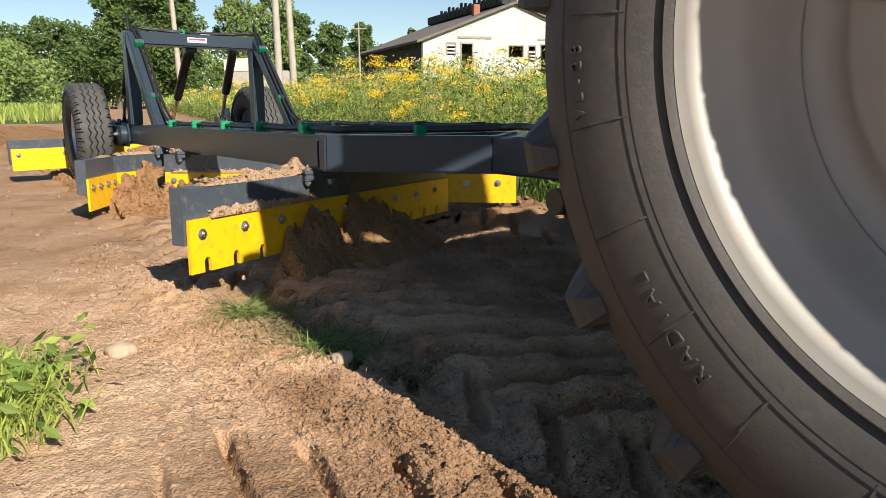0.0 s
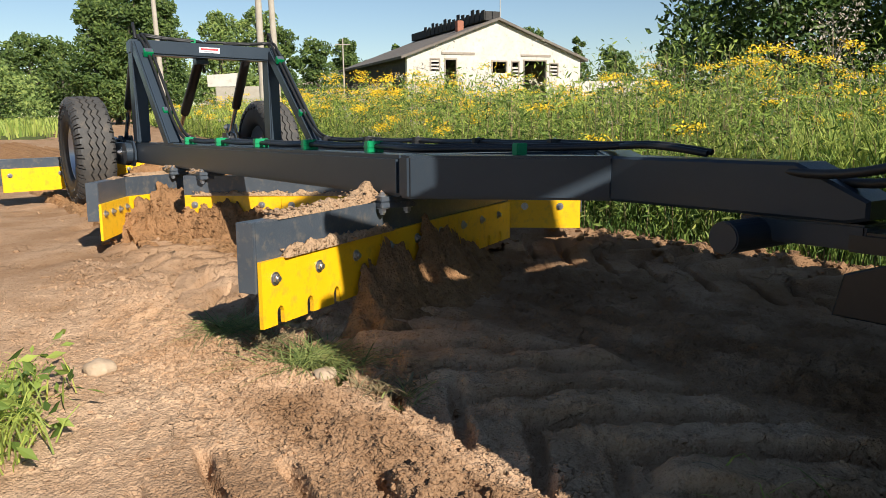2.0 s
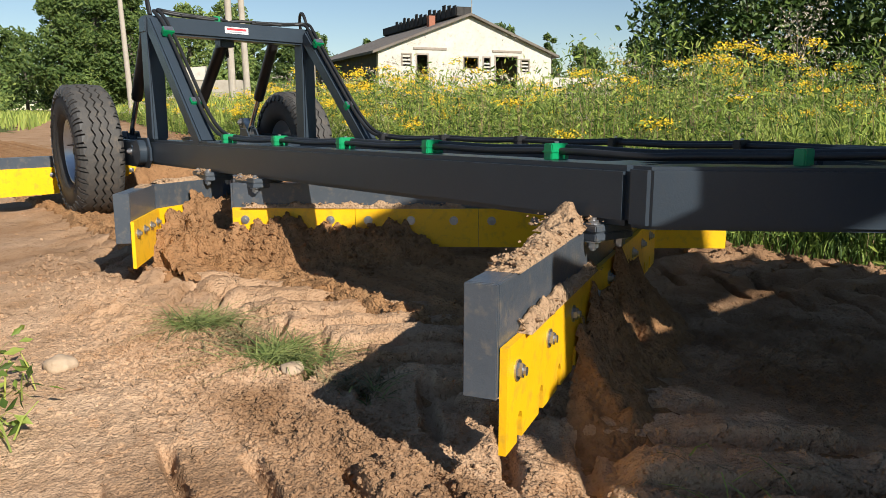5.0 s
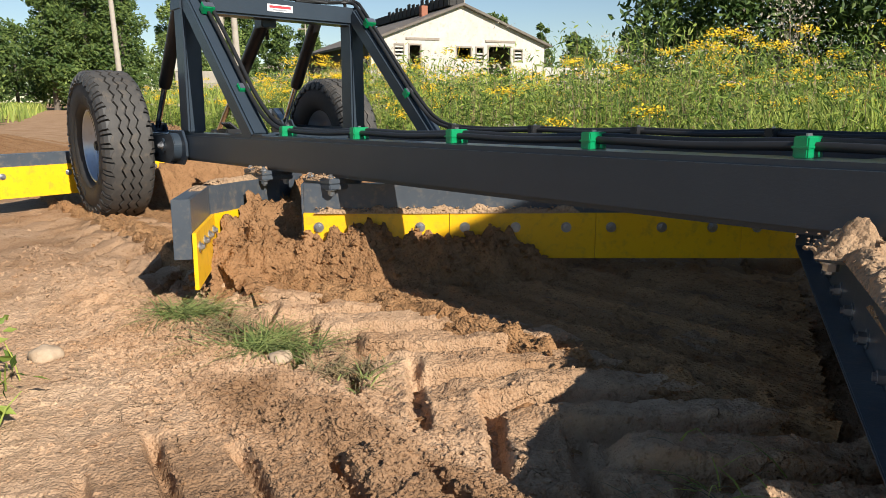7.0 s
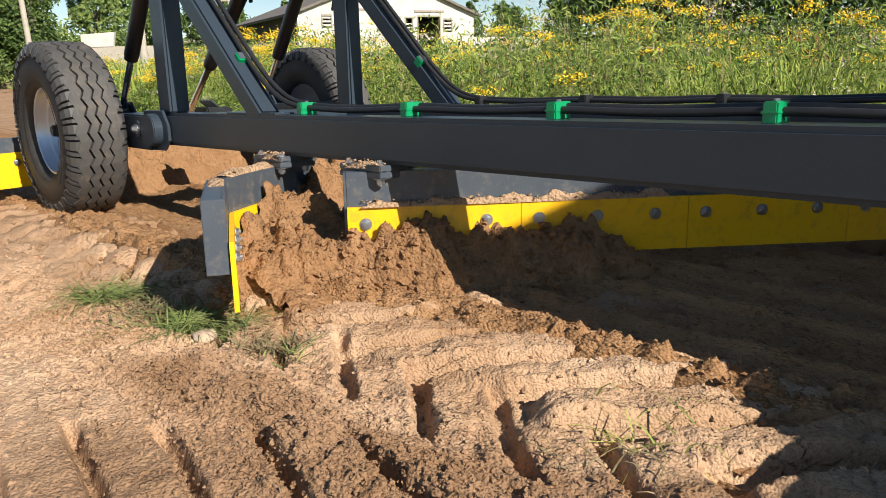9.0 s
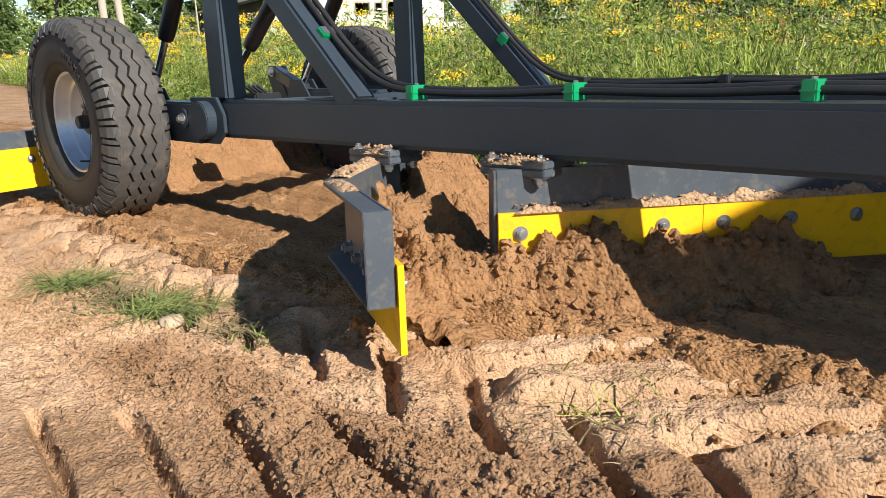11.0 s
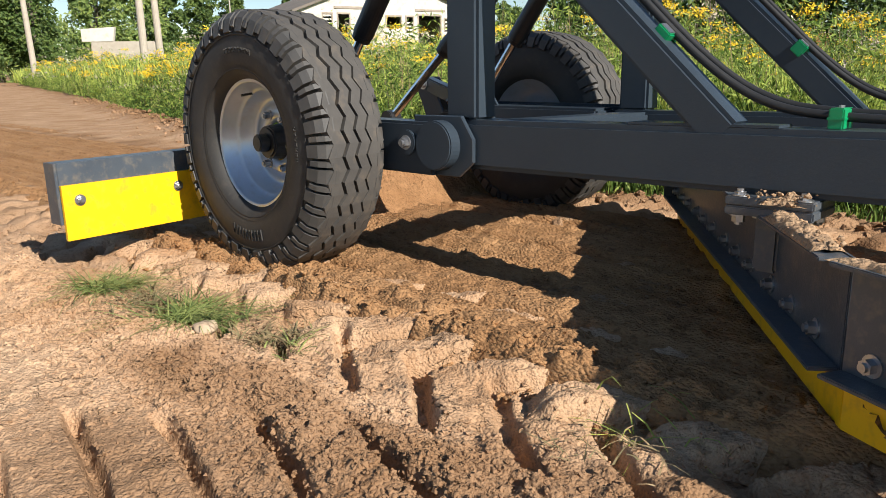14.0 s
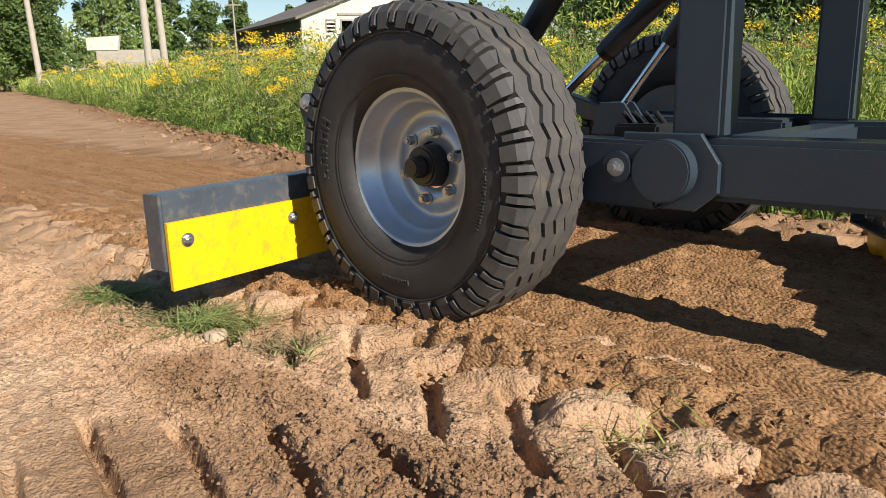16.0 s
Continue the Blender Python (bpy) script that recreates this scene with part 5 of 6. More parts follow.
# ---- plants ----
def blades(name, xy, z, height, width, lean, material, rng, up=None, rise=1.0):
    """Grass: a bent, tapering strip for each root."""
    n = len(xy)
    a = math.atan2(SUN.y, SUN.x) + math.pi / 2 + rng.normal(size=n) * 0.8
    la = rng.uniform(0, 6.283, n) if up is None else up
    ln = lean * height * rng.uniform(0.3, 1.3, n)
    wx, wy = np.cos(a) * width, np.sin(a) * width
    lx, ly = np.cos(la) * ln, np.sin(la) * ln
    b = np.column_stack([xy, z])
    o = np.zeros(n)
    W = np.column_stack([wx, wy, o])
    m1 = b + np.column_stack([lx * 0.25, ly * 0.25, height * 0.5 * rise])
    m2 = b + np.column_stack([lx * 0.65, ly * 0.65, height * 0.85 * rise])
    tip = b + np.column_stack([lx * 1.1, ly * 1.1, height * rise * np.maximum(1 - 0.25 * lean, 0.25)])
    v = np.stack([b - W, b + W, m1 - W * 0.9, m1 + W * 0.9, m2 - W * 0.6, m2 + W * 0.6, tip - W * 0.08, tip + W * 0.08], 1).reshape(-1, 3)
    k = (np.arange(n) * 8)[:, None, None]
    f = (np.array([[0, 1, 3, 2], [2, 3, 5, 4], [4, 5, 7, 6]])[None] + k).reshape(-1, 4)
    return from_arrays(name, v, f, material, False)


def leaf_cards(centres, size, rng, tilt=0.9, aspect=0.42, turn=1.0):
    """Small pointed leaves (rhombs folded along the middle) at centres, turned somewhat to the light; returns vertices and faces."""
    n = len(centres)
    d = rng.normal(size=(n, 3))
    d[:, 2] *= tilt
    face = rng.normal(size=(n, 3)) + turn * 1.3 * np.array(SUN)
    e = np.cross(face, d)
    e /= np.linalg.norm(e, axis=1)[:, None]
    d = np.cross(e, face)
    d /= np.linalg.norm(d, axis=1)[:, None]
    s = np.asarray(size)[:, None] * rng.uniform(0.6, 1.3, (n, 1))
    nn = np.cross(d, e)
    v = np.stack([centres - d * s, centres - e * s * aspect + nn * s * 0.12, centres + d * s, centres + e * s * aspect + nn * s * 0.12], 1).reshape(-1, 3)
    f = np.array([[0, 1, 2, 3]])[None] + (np.arange(n) * 4)[:, None, None]
    return v, f.reshape(-1, 4)


def scatter_beyond(n, lo, hi, far, rng, ymin=-2.0, power=1.0):
    """Roots along the weeds' edge: up to far metres along it, lo..hi metres in."""
    pts = []
    while sum(map(len, pts)) < n:
        y = ymin + (far - ymin) * rng.uniform(0, 1, 4 * n) ** power
        g = lo + (hi - lo) * rng.uniform(0, 1, 4 * n)
        xs = np.array([p[0] for p in VERGE])
        ys = np.array([p[1] for p in VERGE])
        x = np.interp(y, ys, xs) + g / 0.82
        pts.append(np.column_stack([x, y]))
    return np.concatenate(pts)[:n]


rng = np.random.default_rng(21)
# low grass at the edge, tall grass behind
p = scatter_beyond(52000, -0.02, 2.6, 14, rng, 0.5, 1.4)
patch = 0.65 + 0.35 * vnoise(p[:, 0] * 1.2, p[:, 1] * 1.2, 3)
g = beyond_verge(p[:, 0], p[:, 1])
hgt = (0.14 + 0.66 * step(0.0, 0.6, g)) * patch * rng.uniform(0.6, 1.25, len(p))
# grass at the foot: darker green, with some tractor shade in that colour
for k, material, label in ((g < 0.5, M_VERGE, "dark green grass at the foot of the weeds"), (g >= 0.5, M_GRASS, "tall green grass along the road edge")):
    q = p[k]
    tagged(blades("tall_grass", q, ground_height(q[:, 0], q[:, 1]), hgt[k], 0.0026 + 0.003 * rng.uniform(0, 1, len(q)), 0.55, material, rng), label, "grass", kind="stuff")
p = scatter_beyond(24000, 0.25, 15, 60, rng, 10.0, 1.3)
hgt = (0.85 + 0.22 * vnoise(p[:, 0] * 0.7, p[:, 1] * 0.7, 4)) * rng.uniform(0.6, 1.25, len(p))
tagged(blades("tall_grass", p, ground_height(p[:, 0], p[:, 1]), hgt, 0.006 + 0.0007 * p[:, 1], 0.4, M_GRASS, rng), "tall yellow-green grass of the overgrown field", "grass", kind="stuff")


def weeds(n, lo, hi, far, hmin, hmax, leaf, per, rng, name, label, power=1.4, ymin=0.5):
    p = scatter_beyond(n, lo, hi, far, rng, ymin, power)
    g = beyond_verge(p[:, 0], p[:, 1])
    clump = vnoise(p[:, 0] * 0.9, p[:, 1] * 0.9, 77)
    h = (hmin + (hmax - hmin) * rng.uniform(0, 1, n)) * (0.8 + 0.25 * clump) * (0.40 + 0.60 * step(0.0, 0.55, g))
    z0 = ground_height(p[:, 0], p[:, 1])
    stems = blades(name.replace("leaves", "stems"), p, z0, h, np.full(n, 0.0022), 0.12, M_STEM, rng)
    tagged(stems, "thin dry weed stems", "weeds", kind="stuff")
    s = rng.uniform(0.08, 1.0, (n, per))
    spread = 0.05 + 0.07 * (1 - s)
    c = np.stack([p[:, :1] + rng.normal(size=(n, per)) * spread, p[:, 1:] + rng.normal(size=(n, per)) * spread, z0[:, None] + s * h[:, None]], -1).reshape(-1, 3)
    sz = np.full(len(c), leaf) * np.repeat(1 + p[:, 1] * 0.02, per)
    v, f = leaf_cards(c, sz, rng, 1.0, 0.24)
    tagged(from_arrays(name, v, f, M_WEED), label, "weeds", kind="stuff")
    return p, z0, h


def flower_heads(roots, z, h, per, r, rng, material, name, label, size):
    n = len(roots)
    c = np.stack([roots[:, :1] + rng.normal(size=(n, per)) * r, roots[:, 1:] + rng.normal(size=(n, per)) * r, (z + h)[:, None] + rng.normal(size=(n, per)) * r * 0.35], -1).reshape(-1, 3)
    sz = size * np.repeat(1 + roots[:, 1] * 0.03, per)
    v, f = leaf_cards(c, sz, rng, 0.35)
    tagged(from_arrays(name, v, f, material), label, "flowers", kind="stuff")


p1, z1, h1 = weeds(4600, 0.05, 3.6, 16, 0.55, 1.22, 0.025, 42, rng, "weed_leaves", "dense green leafy weeds at the road edge")
p3, z3, h3 = weeds(2400, 0.1, 4.0, 46, 0.85, 1.5, 0.028, 40, rng, "weed_leaves", "yellow-green leafy weeds along the far road edge", 1.2, 10.0)
p2, z2, h2 = weeds(3000, 2.5, 16, 45, 0.85, 1.50, 0.031, 36, rng, "weed_leaves", "green leafy weeds in the overgrown field", 1.6)
k = (rng.uniform(0, 1, len(p1)) < 0.10 + 0.14 * vnoise(p1[:, 0] * 1.6, p1[:, 1] * 1.6, 78)) & (h1 > 0.50)
flower_heads(p1[k], z1[k], h1[k] * 1.0, 84, 0.048, rng, M_FLOWER, "yellow_flowers", "yellow flat-topped wildflowers among the weeds", 0.010)
k = (rng.uniform(0, 1, len(p2)) < 0.13 + 0.16 * vnoise(p2[:, 0] * 0.8, p2[:, 1] * 0.8, 79)) & (h2 > 0.75)
flower_heads(p2[k], z2[k], h2[k] * 0.98, 60, 0.085, rng, M_FLOWER, "yellow_flowers", "yellow wildflowers scattered over the field", 0.018)
k = (rng.uniform(0, 1, len(p3)) < 0.2) & (h3 > 0.6)
flower_heads(p3[k], z3[k], h3[k] * 0.98, 44, 0.07, rng, M_FLOWER, "yellow_flowers", "yellow wildflowers along the far road edge", 0.013)
k = (rng.uniform(0, 1, len(p3)) < 0.16)
flower_heads(p3[k], z3[k], h3[k] * 1.05, 20, 0.06, rng, M_PALE, "seed_heads", "pale dry seed heads along the far road edge", 0.011)
k = (rng.uniform(0, 1, len(p1)) < 0.07)
flower_heads(p1[k], z1[k], h1[k] * 1.08, 26, 0.05, rng, M_PALE, "seed_heads", "pale dry seed heads among the weeds", 0.008)
k = (rng.uniform(0, 1, len(p2)) < 0.06)
flower_heads(p2[k], z2[k], h2[k] * 1.1, 24, 0.07, rng, M_PALE, "seed_heads", "pale dry seed heads of tall weeds", 0.02)


r6 = np.random.default_rng(66)
flower_heads(np.array([[2.9, 4.05], [2.98, 4.12], [2.84, 4.1]]), np.zeros(3) + 0.05, np.array([0.72, 0.62, 0.55]), 90, 0.07, r6, mat("withered brown flowers", 0.9, c1=(0.16, 0.07, 0.02), c2=(0.26, 0.12, 0.03), scale=8, island=0.3), "withered_flowers", "withered rust-brown flower heads among the weeds", 0.010)


def tuft(x, y, n, h, seed, label, spread=0.06, lie=1.2, material=None, rise=1.0):
    r = np.random.default_rng(seed)
    xy = np.array([x, y]) + r.normal(size=(n, 2)) * spread
    ob = blades("grass_tuft", xy, ground_height(xy[:, 0], xy[:, 1]) + 0.005, h * r.uniform(0.5, 1.2, n), np.full(n, 0.0022), lie, material or M_GRASS, r, rise=rise)
    return tagged(ob, label, "grass", kind="stuff")


tuft(-0.325, 1.98, 420, 0.11, 1, "torn-out green grass lying on the soil ridge", 0.040, 1.9, M_TORN, rise=0.30)
tuft(-0.22, 1.93, 160, 0.08, 17, "torn-out green grass lying on the soil ridge", 0.030, 1.9, M_TORN, rise=0.25)
tuft(-0.45, 2.10, 150, 0.08, 7, "dry straw torn out beside the grass", 0.05, 1.4, M_STEM, 0.35)
tuft(-0.61, 2.28, 330, 0.11, 2, "torn-out green grass lying on the road", 0.040, 1.9, M_TORN, rise=0.26)
tuft(-0.10, 1.755, 190, 0.06, 3, "dark dry uprooted weeds on the soil", 0.035, 1.5, M_STEM, rise=0.5)
tuft(-0.05, 1.70, 40, 0.06, 18, "small uprooted grass on the soil", 0.03, 1.5, M_TORN, rise=0.4)
tuft(0.60, 1.135, 34, 0.09, 4, "few grass blades in the tyre track", 0.04, 1.8, rise=0.5)
tuft(0.52, 1.10, 70, 0.05, 19, "dry straw in the tyre track", 0.06, 1.6, M_STEM, rise=0.3)
tuft(-0.96, 1.43, 380, 0.10, 5, "green grass clump at the road side", 0.07, 1.1)
tuft(-1.09, 1.66, 300, 0.10, 6, "green grass clump at the road side", 0.07, 1.1)
r5 = np.random.default_rng(9)
c = np.column_stack([r5.normal(-1.0, 0.10, 260), r5.normal(1.5, 0.14, 260), np.zeros(260)])
c[:, 2] = ground_height(c[:, 0], c[:, 1]) + r5.uniform(0.01, 0.13, 260)
v, f = leaf_cards(c, np.full(260, 0.022), r5)
tagged(from_arrays("weed_plant", v, f, M_WEED), "low green leafy weed at the road side", "weeds", kind="stuff")


def tree(x, y, h, crown_r, crown_lo, n, leaf, seed, material, label, trunk_r=0.16, name="tree", lobes=9, squash=1.0):
    """Tapered trunk, limbs to each lobe of the crown, and leaves gathered in ragged lobes."""
    r = np.random.default_rng(seed)
    root = tagged(new(name), label, "tree" if name == "tree" else "bush")
    root.location = (x, y, ground_at(x, y) - 0.05)
    cs, rs = [], []
    for i in range(lobes):
        s = (i + 0.5) / lobes
        zz = crown_lo + (h - crown_lo) * (0.12 + 0.80 * s)
        wide = crown_r * (1 - 0.75 * max(0, s - 0.35)) * r.uniform(0.35, 0.8)
        a = i * 2.4 + r.uniform(-0.5, 0.5)
        cs.append((math.cos(a) * wide, math.sin(a) * wide, zz))
        rs.append(crown_r * r.uniform(0.38, 0.62) * (1.1 - 0.45 * s))
    bm = bmesh.new()
    rod((0, 0, 0), (0.05 * h * 0.2, 0, h * 0.5), trunk_r, trunk_r * 0.6, 10, bm)
    rod((0.01 * h, 0, h * 0.5), (0, 0.03 * h, h * 0.88), trunk_r * 0.6, trunk_r * 0.15, 8, bm)
    for (a, b, c0), q in zip(cs, rs):
        rod((0.005 * h, 0, max(0.15 * h, c0 * 0.62)), (a, b, c0), trunk_r * 0.35, trunk_r * 0.08, 6, bm)
    part("trunk", bm, M_BARK, root)
    per = n // lobes
    pts = []
    for c0, q in zip(cs, rs):
        d = r.normal(size=(per, 3))
        d /= np.linalg.norm(d, axis=1)[:, None]
        rad = q * r.uniform(0.25, 1, (per, 1)) ** 0.45 * (1 + 0.35 * vnoise(d[:, :1] * 3 + seed, d[:, 1:2] * 3 + d[:, 2:], seed))
        pts.append(np.array(c0) + d * rad * np.array([1, 1, 0.85 * squash]))
    pts = np.concatenate(pts)
    v, f = leaf_cards(pts, np.full(len(pts), leaf), r)
    ob = from_arrays("crown", v, f, material)
    ob.parent = root
    return root


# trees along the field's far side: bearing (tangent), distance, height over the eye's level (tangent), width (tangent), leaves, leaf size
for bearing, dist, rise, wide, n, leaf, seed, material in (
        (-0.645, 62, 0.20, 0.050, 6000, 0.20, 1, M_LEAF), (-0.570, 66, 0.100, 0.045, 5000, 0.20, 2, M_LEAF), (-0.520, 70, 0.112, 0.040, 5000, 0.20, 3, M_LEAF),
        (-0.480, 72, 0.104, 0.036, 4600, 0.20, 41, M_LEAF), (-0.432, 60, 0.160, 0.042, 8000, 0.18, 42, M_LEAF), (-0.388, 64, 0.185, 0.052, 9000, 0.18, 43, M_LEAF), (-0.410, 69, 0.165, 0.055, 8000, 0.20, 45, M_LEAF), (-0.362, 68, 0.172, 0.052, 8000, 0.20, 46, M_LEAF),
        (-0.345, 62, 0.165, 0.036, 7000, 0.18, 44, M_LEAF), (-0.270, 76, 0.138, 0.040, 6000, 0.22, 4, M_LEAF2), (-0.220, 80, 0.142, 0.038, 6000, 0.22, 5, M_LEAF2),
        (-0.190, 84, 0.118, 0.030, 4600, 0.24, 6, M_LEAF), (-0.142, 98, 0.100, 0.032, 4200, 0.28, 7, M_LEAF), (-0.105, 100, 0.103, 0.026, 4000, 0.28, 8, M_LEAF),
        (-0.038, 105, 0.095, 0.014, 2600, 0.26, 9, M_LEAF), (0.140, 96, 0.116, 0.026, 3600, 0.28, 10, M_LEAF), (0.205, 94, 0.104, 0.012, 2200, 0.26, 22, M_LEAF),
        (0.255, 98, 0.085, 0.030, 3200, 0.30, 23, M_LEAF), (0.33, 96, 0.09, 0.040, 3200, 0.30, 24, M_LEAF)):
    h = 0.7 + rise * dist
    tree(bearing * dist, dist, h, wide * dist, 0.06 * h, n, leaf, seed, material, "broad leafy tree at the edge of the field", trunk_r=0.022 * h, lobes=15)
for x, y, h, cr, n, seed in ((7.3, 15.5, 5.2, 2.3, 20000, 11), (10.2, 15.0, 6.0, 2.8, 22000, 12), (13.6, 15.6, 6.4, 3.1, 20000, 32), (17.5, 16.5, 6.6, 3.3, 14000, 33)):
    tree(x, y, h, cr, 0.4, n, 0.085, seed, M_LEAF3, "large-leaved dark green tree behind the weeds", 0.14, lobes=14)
tree(7.0, 12.8, 2.5, 0.8, 1.2, 420, 0.035, 13, M_PALE, "tall shrub with pale seed heads", 0.04, "shrub", 6)
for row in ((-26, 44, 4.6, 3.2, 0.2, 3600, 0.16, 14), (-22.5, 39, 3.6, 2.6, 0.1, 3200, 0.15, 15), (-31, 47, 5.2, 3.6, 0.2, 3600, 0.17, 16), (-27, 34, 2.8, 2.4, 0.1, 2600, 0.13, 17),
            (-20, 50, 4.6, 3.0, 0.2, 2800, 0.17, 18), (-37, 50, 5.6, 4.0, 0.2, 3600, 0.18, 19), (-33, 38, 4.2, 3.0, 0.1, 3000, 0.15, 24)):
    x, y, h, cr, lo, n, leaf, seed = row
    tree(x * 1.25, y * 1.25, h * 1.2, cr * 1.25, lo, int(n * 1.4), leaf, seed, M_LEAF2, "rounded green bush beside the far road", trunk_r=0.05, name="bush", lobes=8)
# far wood behind everything
rw = np.random.default_rng(30)
n = 26000
ax = rw.uniform(-170, 170, n)
top = 7.5 + 2.2 * vnoise(ax * 0.09, ax * 0, 12) + 2.2 * vnoise(ax * 0.3, ax * 0 + 5, 13)
cz = top * rw.uniform(0, 1, n) ** 0.6
cwood = np.column_stack([ax, 135 + 6 * rw.normal(size=n) - 0.0006 * ax ** 2, cz])
v, f = leaf_cards(cwood, np.full(n, 0.62), rw)
tagged(from_arrays("far_wood", v, f, M_LEAF), "distant green wood along the horizon", "wood", kind="stuff")
# grass beyond the far bend
p = np.column_stack([rng.uniform(-60, -12, 15000), rng.uniform(22, 60, 15000)])
p = p[left_verge(p[:, 0], p[:, 1]) > 0.1]
tagged(blades("verge_grass", p, ground_height(p[:, 0], p[:, 1]), 0.55 * rng.uniform(0.5, 1.3, len(p)), np.full(len(p), 0.03), 0.4, M_GRASS, rng), "pale grass beside the far road bend", "grass", kind="stuff")


# ---- far things ----
def utility_pole(x, y, h, r, lean=0.0, lamp=False):
    root = tagged(new("utility_pole"), "weathered grey utility pole in the field", "pole", group="poles")
    root.matrix_world = pose(x, y, ground_at(x, y) - 0.1, 0, lean, 0)
    part("post", rod((0, 0, 0), (0, 0, h), r, r * 0.72, 14), M_POLE, root)
    if lamp:
        part("crossarm", box((-0.6, -0.04, h - 0.5), (0.6, 0.04, h - 0.42), 0.01), M_POLE, root)
    return root


utility_pole(-6.05, 28, 7.5, 0.14)
utility_pole(-5.52, 28.2, 7.5, 0.13, -1.2)
utility_pole(-13.9, 40, 8.0, 0.15, -1.5)
utility_pole(-6.5, 60, 6.6, 0.07, 0, True)

# roadside block: white fragment on a grey wall
wall_ob = tagged(new("ruined_wall"), "low ruined white and grey masonry wall in the field", "wall")
wall_ob.location = (-11.3, 45, 0)
part("base", box((-1.2, -0.2, 0), (2.2, 0.2, 2.35), 0.05), M_POLE, wall_ob, "grey concrete base")
part("coping", prism([(-1.64, 2.35), (0.0, 2.35), (0.14, 3.13), (-0.3, 3.10), (-1.64, 3.02)], -0.2, 0.2), M_PLASTER, wall_ob, "broken white upper part")


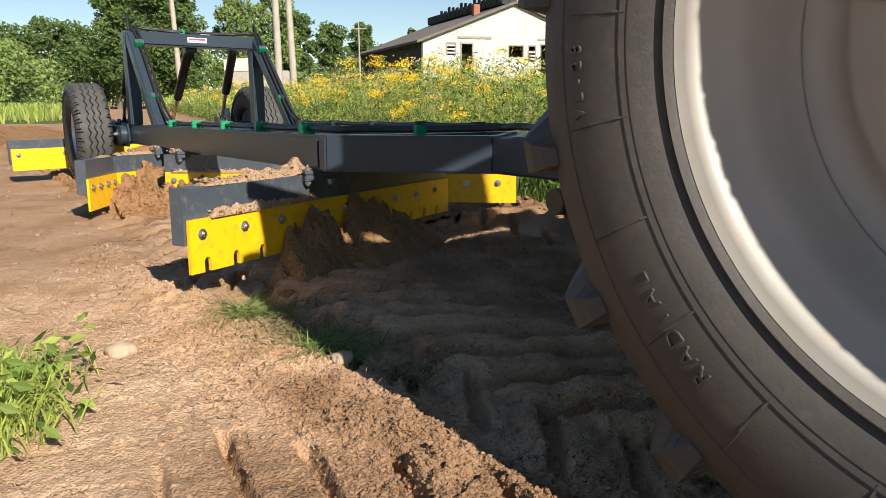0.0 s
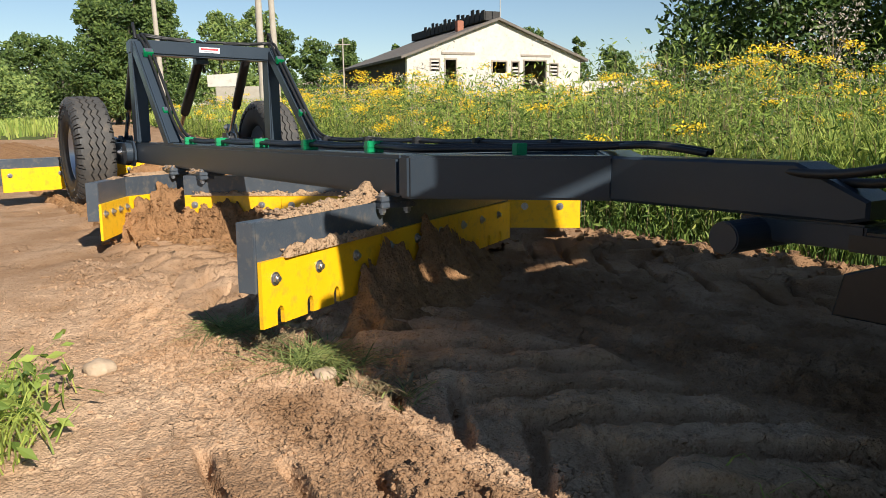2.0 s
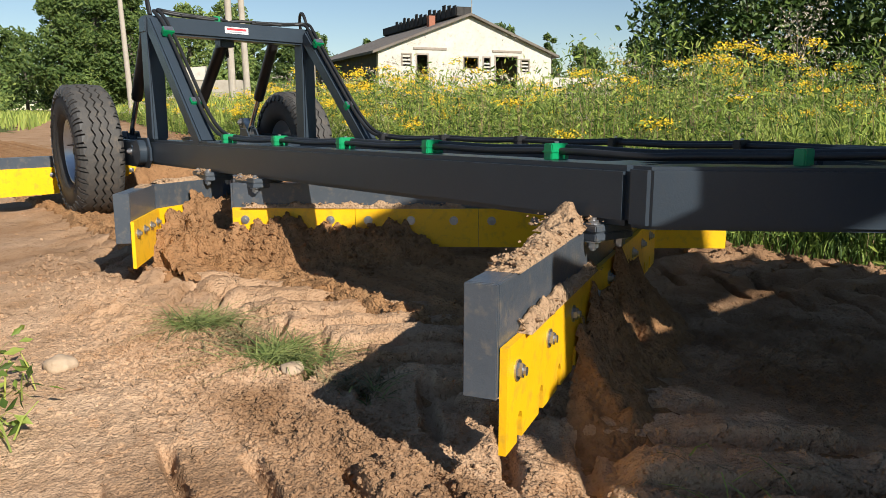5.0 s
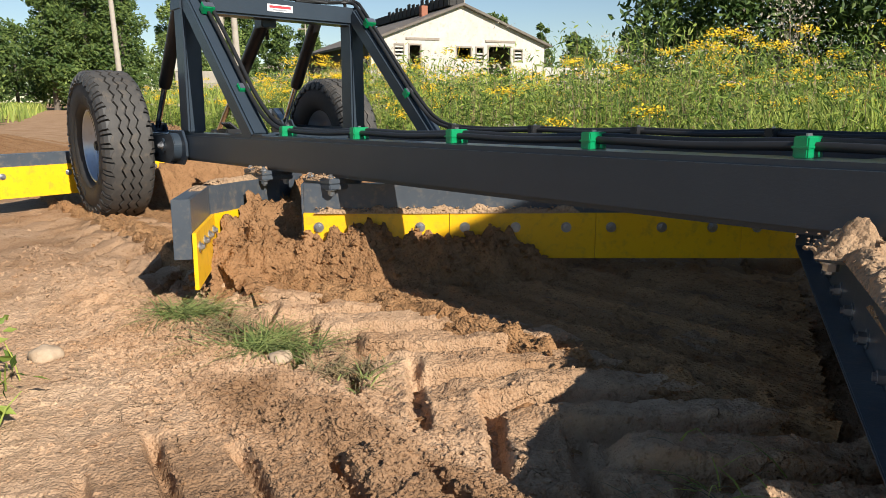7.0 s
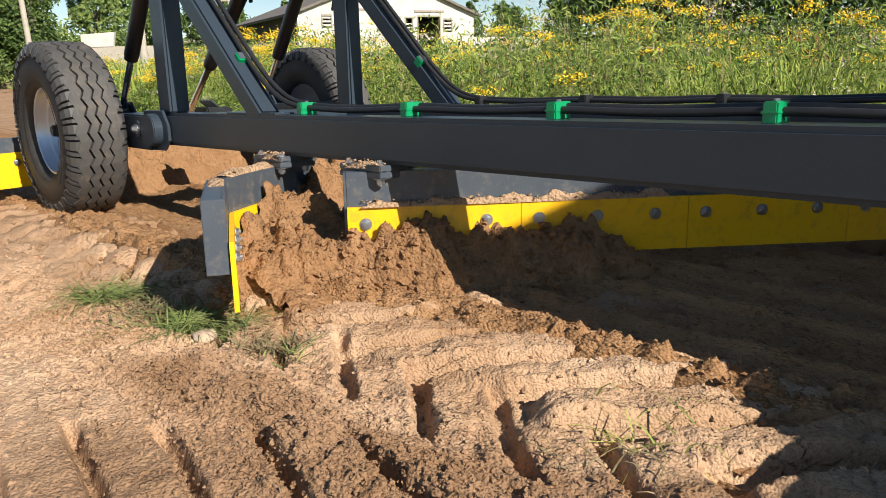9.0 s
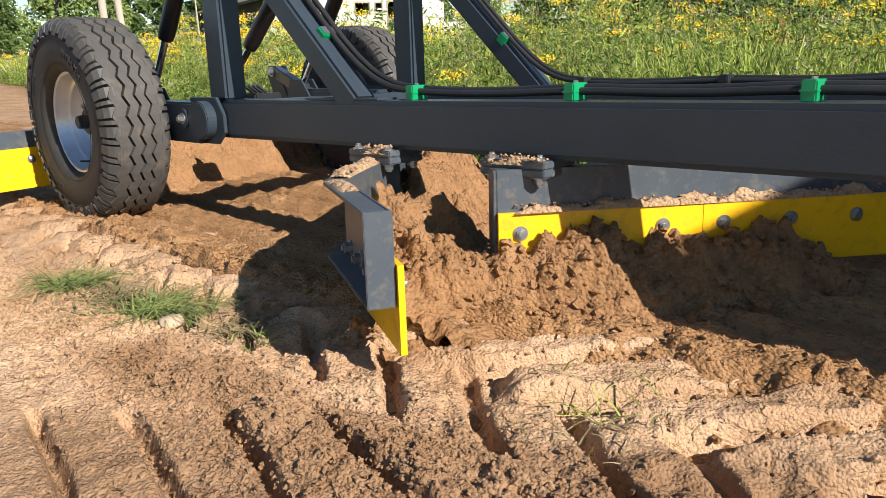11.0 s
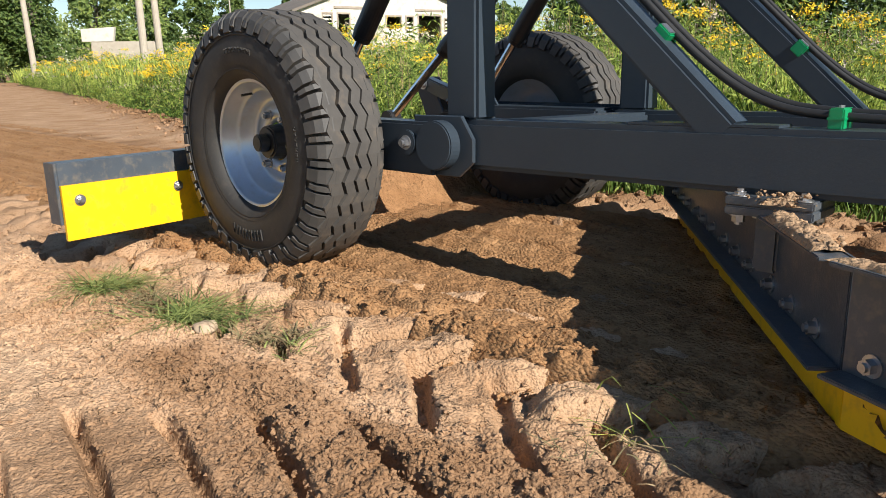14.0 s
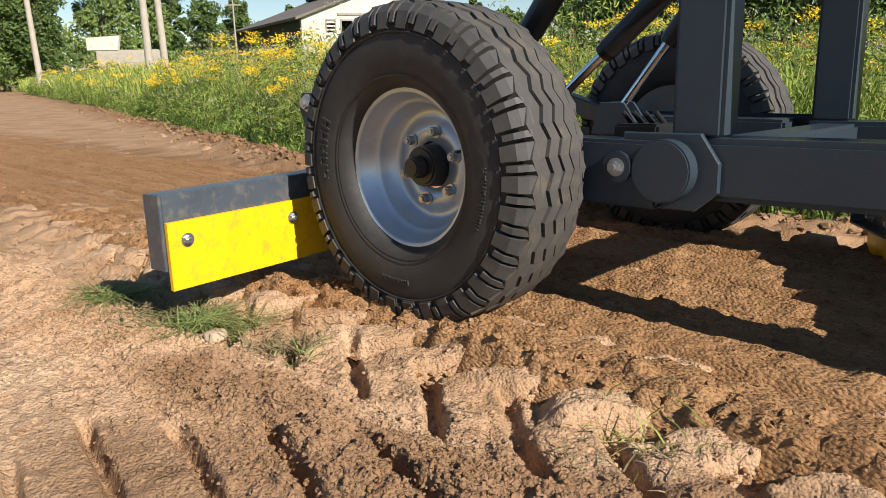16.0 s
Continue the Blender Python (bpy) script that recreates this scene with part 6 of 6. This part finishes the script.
def barn():
    """Gable-ended farm building; its gable faces the road."""
    b = tagged(new("barn"), "derelict white farm building with a sagging dark roof", "building")
    # local frame: x along the gable, y back along the ridge
    b.matrix_world = pose(5.3, 55.0, 0, 0, 0, 20)
    W, L, E, A = 7.0, 18.0, 4.6, 7.2
    opens = [(-5.3, 0.8, 3.6, 4.5), (-4.2, 1.0, 0.2, 4.5), (-0.5, 1.3, 3.5, 4.4), (1.1, 0.7, 3.2, 4.4), (2.1, 2.0, 0.3, 4.5), (4.3, 0.8, 3.3, 4.3)]
    gable = new("gable_wall")
    gable.parent = b
    xs = sorted({-W, W} | {o[0] for o in opens} | {o[0] + o[1] for o in opens})
    roof_z = lambda x: E + (A - E) * (1 - abs(x) / W)
    for x0, x1 in zip(xs, xs[1:]):
        o = [q for q in opens if abs(q[0] - x0) < 1e-6]
        cuts = [x0, 0.0, x1] if x0 < 0 < x1 else [x0, x1]
        for a, c in zip(cuts, cuts[1:]):
            if o:
                part("wall_panel", prism([(a, 0), (c, 0), (c, o[0][2]), (a, o[0][2])], 0, 0.35), M_PLASTER, gable)
                part("wall_panel", prism([(a, o[0][3]), (c, o[0][3]), (c, roof_z(c)), (a, roof_z(a))], 0, 0.35), M_PLASTER, gable)
            else:
                part("wall_panel", prism([(a, 0), (c, 0), (c, roof_z(c)), (a, roof_z(a))], 0, 0.35), M_PLASTER, gable)
    for x, w, z0, z1 in opens:
        bm = box((x, -0.04, z1 - 0.12), (x + w, 0.10, z1), 0.01)
        box((x, -0.04, z0), (x + 0.1, 0.10, z1 - 0.12), 0.01, bm=bm)
        box((x + w - 0.1, -0.04, z0), (x + w, 0.10, z1 - 0.12), 0.01, bm=bm)
        win = part("window_frame" if z0 > 1 else "door_frame", bm, M_FRAME, b)
        if w < 1.05 and z0 > 1:
            for i in range(3):
                part("slat", box((x + 0.1, 0.0, z0 + 0.12 + 0.25 * i), (x + w - 0.1, 0.05, z0 + 0.24 + 0.25 * i), 0.01), M_PLASTER, win)
    part("lintel", box((-4.4, -0.06, 4.75), (-1.8, 0.02, 4.92), 0.01), M_FRAME, b)
    part("lintel", box((1.9, -0.06, 4.7), (4.4, 0.02, 4.86), 0.01), M_FRAME, b)
    # side turned from the sun: its shade is put into the plaster colour
    part("side_wall", box((-W, 0.35, 0), (-W + 0.35, L, E), 0), M_SHADED_PLASTER, b)
    part("side_wall", box((W - 0.35, 0.35, 0), (W, L, E), 0), M_PLASTER, b)
    part("rear_wall", prism([(-W, 0), (W, 0), (W, E), (0, A), (-W, E)], L, L + 0.3), M_PLASTER, b)
    for k in (-1, 1):
        pts = [(0, A + 0.02), (0, A + 0.20), (k * (W + 0.5), E - 0.02), (k * (W + 0.5), E - 0.20)]
        part("roof_slope", prism(pts, -0.35, L + 0.4), M_SLATE, b)
    vent = part("ridge_vent", box((-0.6, 0.8, A + 0.1), (0.6, L - 0.5, A + 0.75), 0.02), M_DARKWOOD, b, "dark burnt ridge vent")
    for i in range(14):
        part("vent_board", box((-0.66, 0.9 + i * 0.95, A + 0.15), (-0.6, 1.5 + i * 0.95, A + 0.85 + 0.12 * ((i * 7) % 3)), 0.01), M_DARKWOOD, vent)
    part("chimney", box((-1.9, 3.0, A - 0.8), (-1.4, 3.5, A + 0.3), 0.02), mat("red brick", 0.9, c1=(0.28, 0.10, 0.06), c2=(0.36, 0.15, 0.09), scale=9), b)
    part("mast", rod((0.15, -0.1, A), (0.15, -0.1, A + 1.7), 0.03, seg=8), M_POLE, b)
    part("annexe", box((W, 1.0, 0), (W + 7.0, 5.0, 3.0), 0.03), M_PLASTER, b)
    # dark sheet on the wall, painted as the shade inside an opening
    part("annexe_opening_shade", box((W + 2.2, 0.94, 1.6), (W + 3.8, 1.02, 2.5), 0.01), M_SHADED_PLASTER, b)
    return b


barn()


# ---- movement ----
def motions():
    rows = [(t, pose(x, y, z, 0, 0, a)) for t, x, y, a, z in RIDE]
    turn = Matrix.Translation((*HITCH, 0)) @ pose(0, 0, 0.02, 0, 0, SLEW) @ Matrix.Translation((-HITCH[0], -HITCH[1], 0))
    walk(tractor, [(t, m @ turn) for t, m in rows])
    for ob in (grader, heap, theap, rheap, fheap, hclods, eclods, sclods, strip, *CAKED):
        walk(ob, rows)
    gone, roll = 0.0, []
    for i, (t, x, y, a, z) in enumerate(RIDE):
        if i:
            gone += math.hypot(x - RIDE[i - 1][1], y - RIDE[i - 1][2])
        roll.append((t, gone))
    walk(wheel_near, [(t, pose(WX, -0.012, WZ, 0, math.degrees(d / 0.415) - 30, 0)) for t, d in roll])
    walk(wheel_far, [(t, pose(WX, mirror(0), FZ, 0, 0, 180) @ pose(0, 0, 0, 0, -math.degrees(d / 0.415) + 50, 0)) for t, d in roll])
    walk(tw_near, [(t, pose(AX, TY, RT, 0, math.degrees(d / 0.765) + TW0, 0)) for t, d in roll])
    walk(tw_far, [(t, pose(AX, mirror(TY), RT, 0, 0, 180) @ pose(0, 0, 0, 0, -math.degrees(d / 0.765), 0)) for t, d in roll])


TW0 = -43.0
motions()
